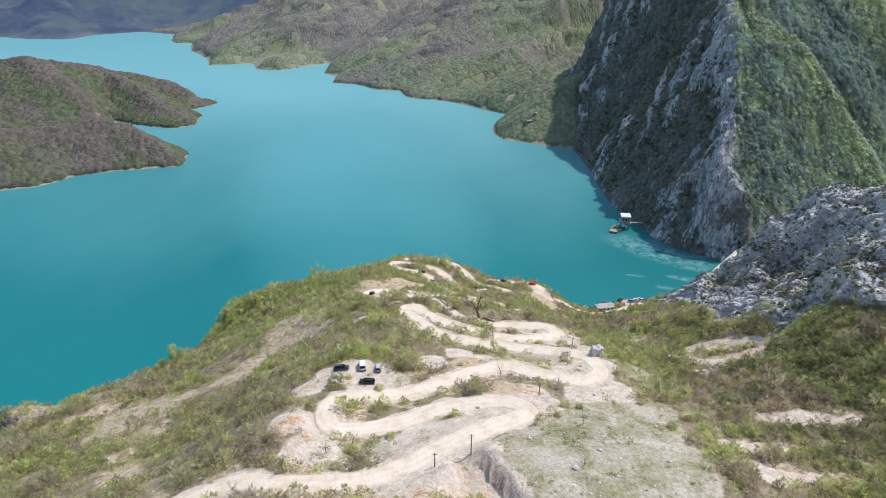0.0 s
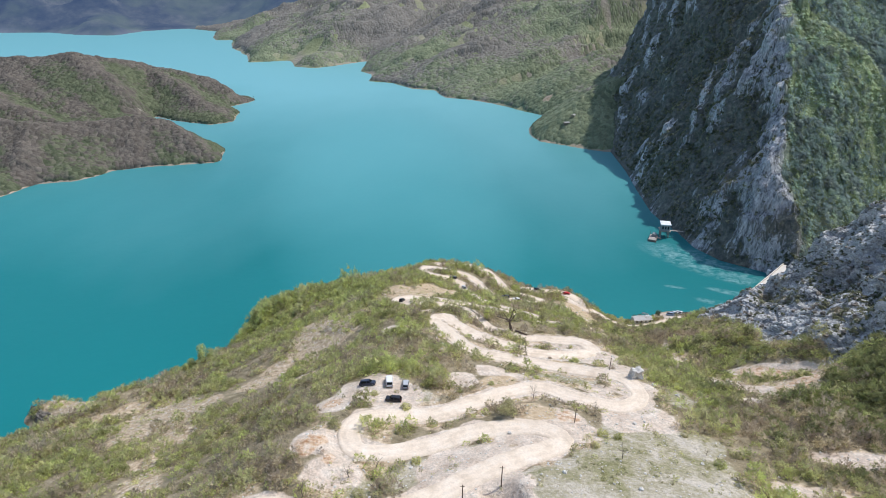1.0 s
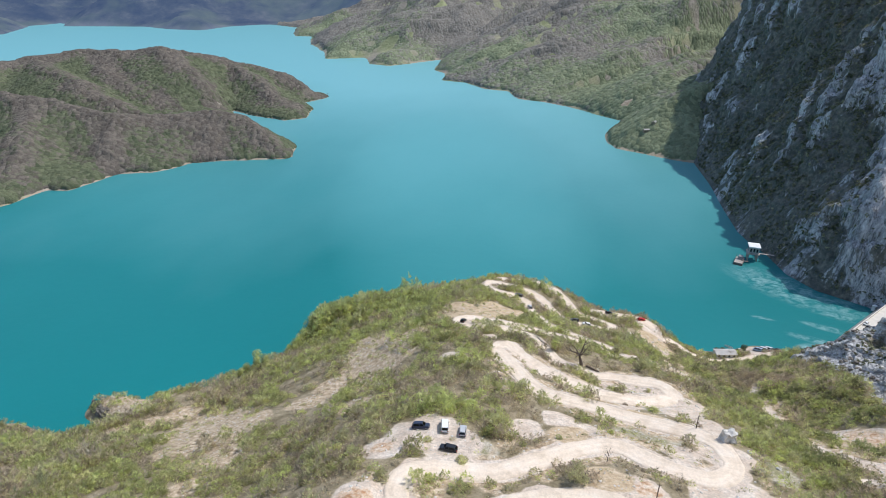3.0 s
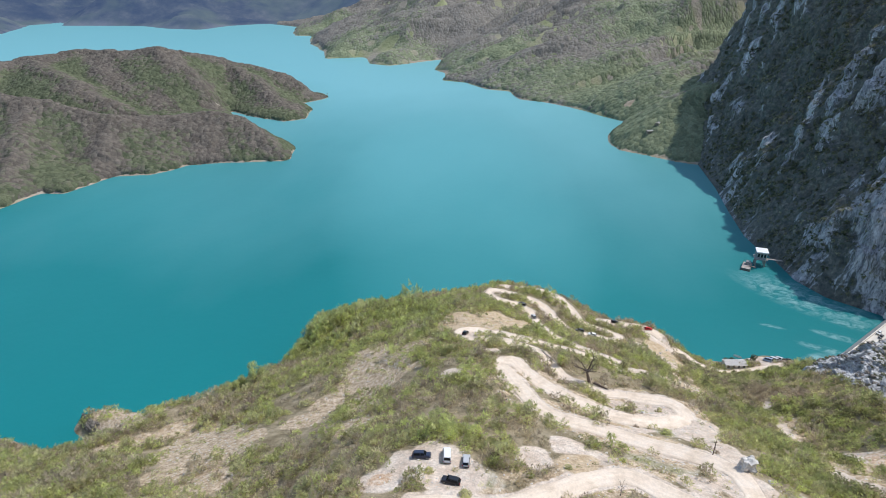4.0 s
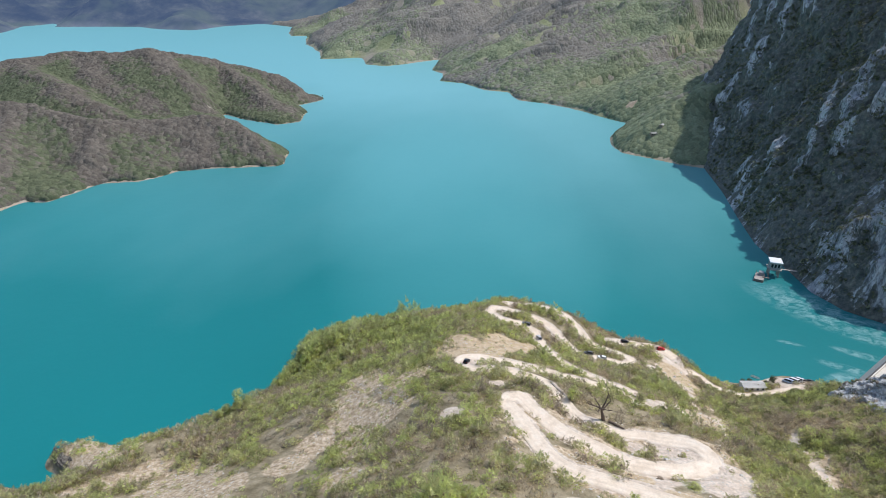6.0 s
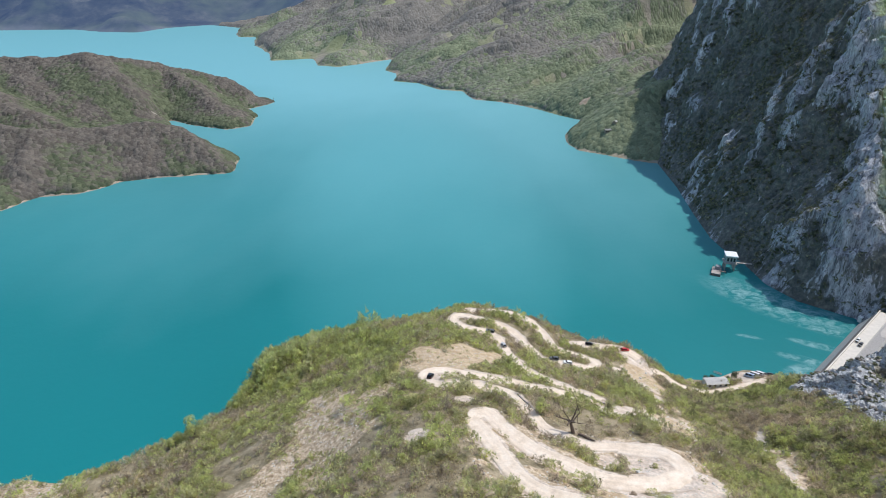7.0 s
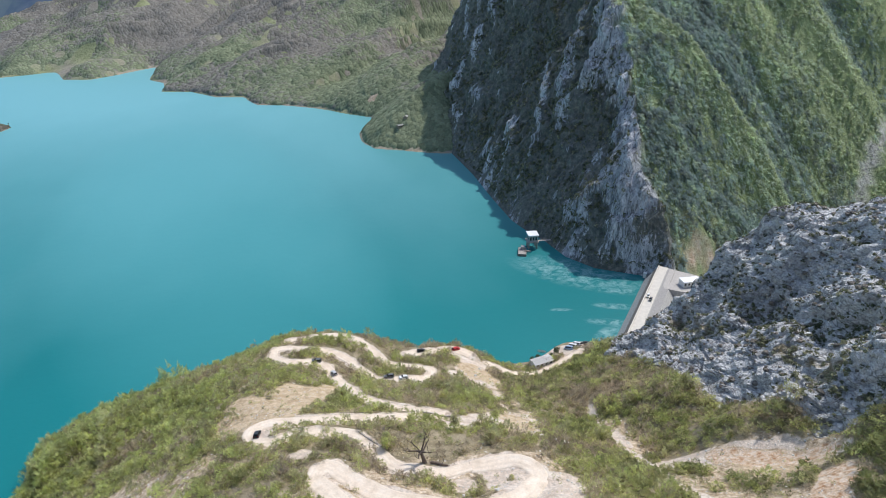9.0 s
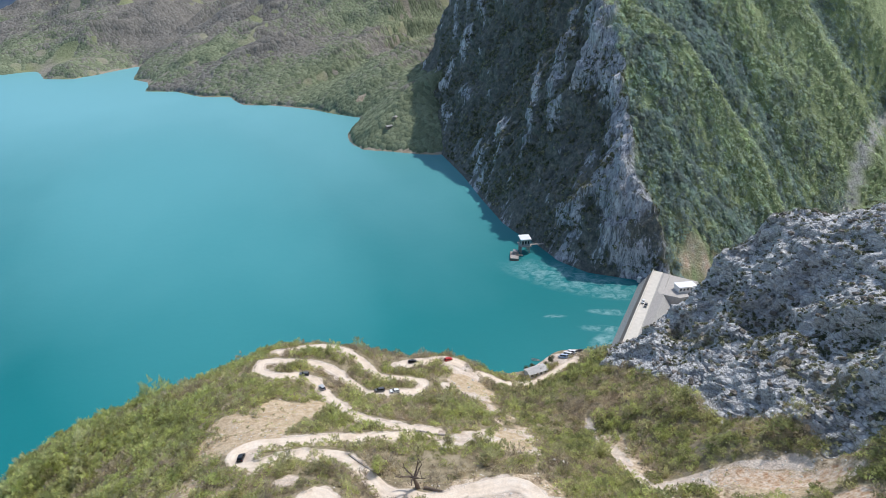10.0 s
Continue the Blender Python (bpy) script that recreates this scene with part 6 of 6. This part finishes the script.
core = bmesh.new()
profile = [(-13, -8), (0, CREST_Z - 0.35), (5.4, CREST_Z - 0.35), (11, CREST_Z - 0.8), (30, -8)]
rings = [[core.verts.new((*(FAR_END + along * k + down * o).xy, z)) for o, z in profile] for k in (0, LONG)]
for j in range(len(profile)):
    core.faces.new((rings[0][j], rings[0][(j + 1) % 5], rings[1][(j + 1) % 5], rings[1][j]))
core.faces.new(rings[0]), core.faces.new(rings[1][::-1])
bmesh.ops.recalc_face_normals(core, faces=core.faces[:])
part("embankment", core, plain_material("rockfill", (0.40, 0.385, 0.36), 0.95, 0.1, 0, 0.3, 0.9), dam, "grey rockfill shoulder")
slabs = 22
for k in range(slabs):
    g = LONG / slabs
    part("slab", dam_strip((-8.2, -2.0), (-0.35, CREST_Z - 0.1), k * g + 0.04, (k + 1) * g - 0.04, 0.3), SLAB, dam)
part("crest_road", dam_strip((0.3, CREST_Z - 0.2), (5.4, CREST_Z - 0.2), 0, LONG, 0.2), PALE_CONCRETE, dam, "pale concrete crest road")
part("parapet", dam_strip((-0.35, CREST_Z + 0.55), (0.25, CREST_Z + 0.55), 0, LONG, 0.9), PALE_CONCRETE, dam, "low pale concrete parapet")
part("kerb", dam_strip((5.4, CREST_Z), (5.75, CREST_Z), 0, LONG, 0.35), PALE_CONCRETE, dam)
part("gravel_shoulder", dam_strip((5.75, CREST_Z - 0.4), (10.8, CREST_Z - 0.6), 0, LONG, 0.2), plain_material("grey_gravel", (0.34, 0.325, 0.305), 0.95, 0.1, 0, 0.25, 0.8), dam, "grey gravel shoulder")
for k in range(9):
    p = FAR_END + along * (2 + k * 2.2) + down * 10.6
    post = part("post", block(-0.08, 0.08, -0.08, 0.08, 0, 1.1, bevel=0.02), PALE_CONCRETE, dam)
    post.matrix_world = pose(p.x, p.y, CREST_Z - 0.6)
yard = bmesh.new()
yv = [yard.verts.new(p) for p in ((205, 374, CREST_Z - 0.45), (213, 385, CREST_Z - 0.45), (221, 377, CREST_Z - 0.45), (231, 366, CREST_Z - 0.45), (226, 352, CREST_Z - 0.45), (208, 352, CREST_Z - 0.45), (199, 360, CREST_Z - 0.45))]
yf = yard.faces.new(yv)
yf.normal_update()
if yf.normal.z < 0:
    yf.normal_flip()
bmesh.ops.solidify(yard, geom=[yf], thickness=6)
yard = tagged(part("forecourt", yard, plain_material("worn_concrete", (0.46, 0.43, 0.39), 0.95, 0.1, 0, 0.2, 1.2), None), "worn grey concrete forecourt at the end of the dam", "pavement", kind="structure")
hut = house("gauge_hut", "tiny white gauge hut at the waterline of the dam", "hut", 2.2, 2.0, 2.4, WALL_WHITE, ROOF_WHITE, 0, 1, False, 0.15)
hut.matrix_world = pose(208.0, 393.5, 1.6, 0, 0, 40)
for k, (along_m, off, c) in enumerate(((44, 1.6, "white"), (47.5, 3.8, "grey"))):
    p = FAR_END + along * along_m + down * off
    v = vehicle("car", c, "small white car parked on the dam crest" if c == "white" else "small grey car parked on the dam crest", "car", 4.0, 1.7, 1.45)
    v.matrix_world = pose(p.x, p.y, CREST_Z + 0.02, 0, 0, math.degrees(math.atan2(along.y, along.x)))

# ---- the water intake: a house on legs, and a pontoon ----
intake = tagged(new("intake_tower"), "white-roofed water intake house on concrete legs in the lake", "building")
for x in (-3.6, 3.6):
    for y in (-3.6, 0, 3.6):
        part("leg", block(x - 0.4, x + 0.4, y - 0.4, y + 0.4, -8, 5.6, bevel=0.05), CONCRETE, intake)
part("deck", block(-5.0, 5.0, -5.0, 5.0, 5.6, 6.2, bevel=0.05), CONCRETE, intake)
part("wall", block(-4.0, 4.0, -4.0, 4.0, 6.2, 11.4, bevel=0.05), plain_material("grey_render", (0.34, 0.34, 0.34), 0.9, 0.2, 0, 0.15, 1.0), intake, "grey rendered wall")
part("roof", block(-4.7, 4.7, -5.2, 5.2, 11.403, 12.1, bevel=0.06), ROOF_WHITE, intake, "flat white roof")
for x in (-2.4, 0, 2.4):
    part("window", block(x - 0.7, x + 0.7, -4.05, -3.98, 7.6, 10.2), GLASS, intake, "tall dark window")
for y in (-2, 2):
    part("window", block(-4.05, -3.98, y - 0.7, y + 0.7, 7.6, 10.2), GLASS, intake, "tall dark window")
part("footbridge", block(4.8, 17, -0.9, 0.9, 5.3, 5.65, bevel=0.03), CONCRETE, intake, "narrow footbridge to the cliff")
for s in (-0.85, 0.85):
    part("handrail", block(4.9, 17, s - 0.04, s + 0.04, 6.55, 6.65), STEEL, intake, "thin steel rail")
intake.matrix_world = pose(153.0, 459.5, 0, 0, 0, -8) @ Matrix.Diagonal((0.86, 0.86, 0.97, 1))
pontoon = tagged(new("pontoon"), "grey steel pump pontoon with railings moored in the lake", "pontoon")
part("hull", block(-3.2, 3.2, -6, 6, -0.8, 1.6, (0.2, 0.2, 0.3, 0.3), 0.08), STEEL, pontoon, "dark steel hull")
part("deck", block(-3.0, 3.0, -5.7, 5.7, 1.603, 1.8, bevel=0.02), CONCRETE, pontoon, "pale deck plates")
part("cabin", block(-1.2, 2.0, 1.0, 4.6, 1.803, 4.2, bevel=0.06), plain_material("grey_steel_cabin", (0.25, 0.26, 0.27), 0.6, 0.4, 0.2, 0.15), pontoon, "grey pump cabin")
for x in (-2.8, 2.8):
    for y in (-5.4, -2.7, 0, 2.7, 5.4):
        part("railing_post", block(x - 0.05, x + 0.05, y - 0.05, y + 0.05, 1.8, 2.9), STEEL, pontoon)
    part("railing", block(x - 0.04, x + 0.04, -5.4, 5.4, 2.86, 2.94), STEEL, pontoon)
part("mast", block(-2.6, -2.45, -0.1, 0.05, 1.8, 6.4), STEEL, pontoon, "thin steel mast")
part("gangway", block(1.5, 6.0, -1.2, 0.2, 2.0, 2.2, bevel=0.02), STEEL, pontoon, "steel gangway")
pontoon.matrix_world = pose(142.6, 452.6, 0, 0, 0, -22)

# ---- by the water ----
hull = bmesh.new()
for (x0, w0), (x1, w1) in zip([(-2.2, 0.55), (-1, 0.75), (0.6, 0.75), (1.6, 0.5)], [(-1, 0.75), (0.6, 0.75), (1.6, 0.5), (2.3, 0.06)]):
    lo = [hull.verts.new(p) for p in ((x0, -w0 * 0.6, -0.1), (x1, -w1 * 0.6, -0.1), (x1, w1 * 0.6, -0.1), (x0, w0 * 0.6, -0.1))]
    hi = [hull.verts.new(p) for p in ((x0, -w0, 0.5), (x1, -w1, 0.5), (x1, w1, 0.5), (x0, w0, 0.5))]
    hull.faces.new(lo[::-1])
    hull.faces.new((lo[0], lo[1], hi[1], hi[0])), hull.faces.new((lo[2], lo[3], hi[3], hi[2]))
bmesh.ops.solidify(hull, geom=hull.faces[:], thickness=0.06)
boat = tagged(new("rowing_boat"), "small pale rowing boat moored at the lake shore", "boat")
part("hull", hull, WALL_WHITE, boat)
for x in (-0.9, 0.5):
    part("thwart", block(x - 0.12, x + 0.12, -0.7, 0.7, 0.32, 0.37), POLE_WOOD, boat)
boat.matrix_world = pose(107.5, 334.6, 0.0, 0, 0, -30)
beacon = tagged(new("shore_marker"), "thin pale marker post on the spit of the peninsula", "post")
part("shaft", tube(bmesh.new(), [(0, 0, -2), (0, 0, 2.5), (0, 0, 5.0)], [0.35, 0.3, 0.25], 8), PALE_CONCRETE, beacon)
part("head", drum(0.6, 0.9, Matrix.Translation((0, 0, 5.3)), 10), TRIM_BLACK, beacon, "dark marker head")
beacon.matrix_world = pose(-381, 996, float(peninsula(np.array([-381.0]), np.array([996.0]))[0][0]))
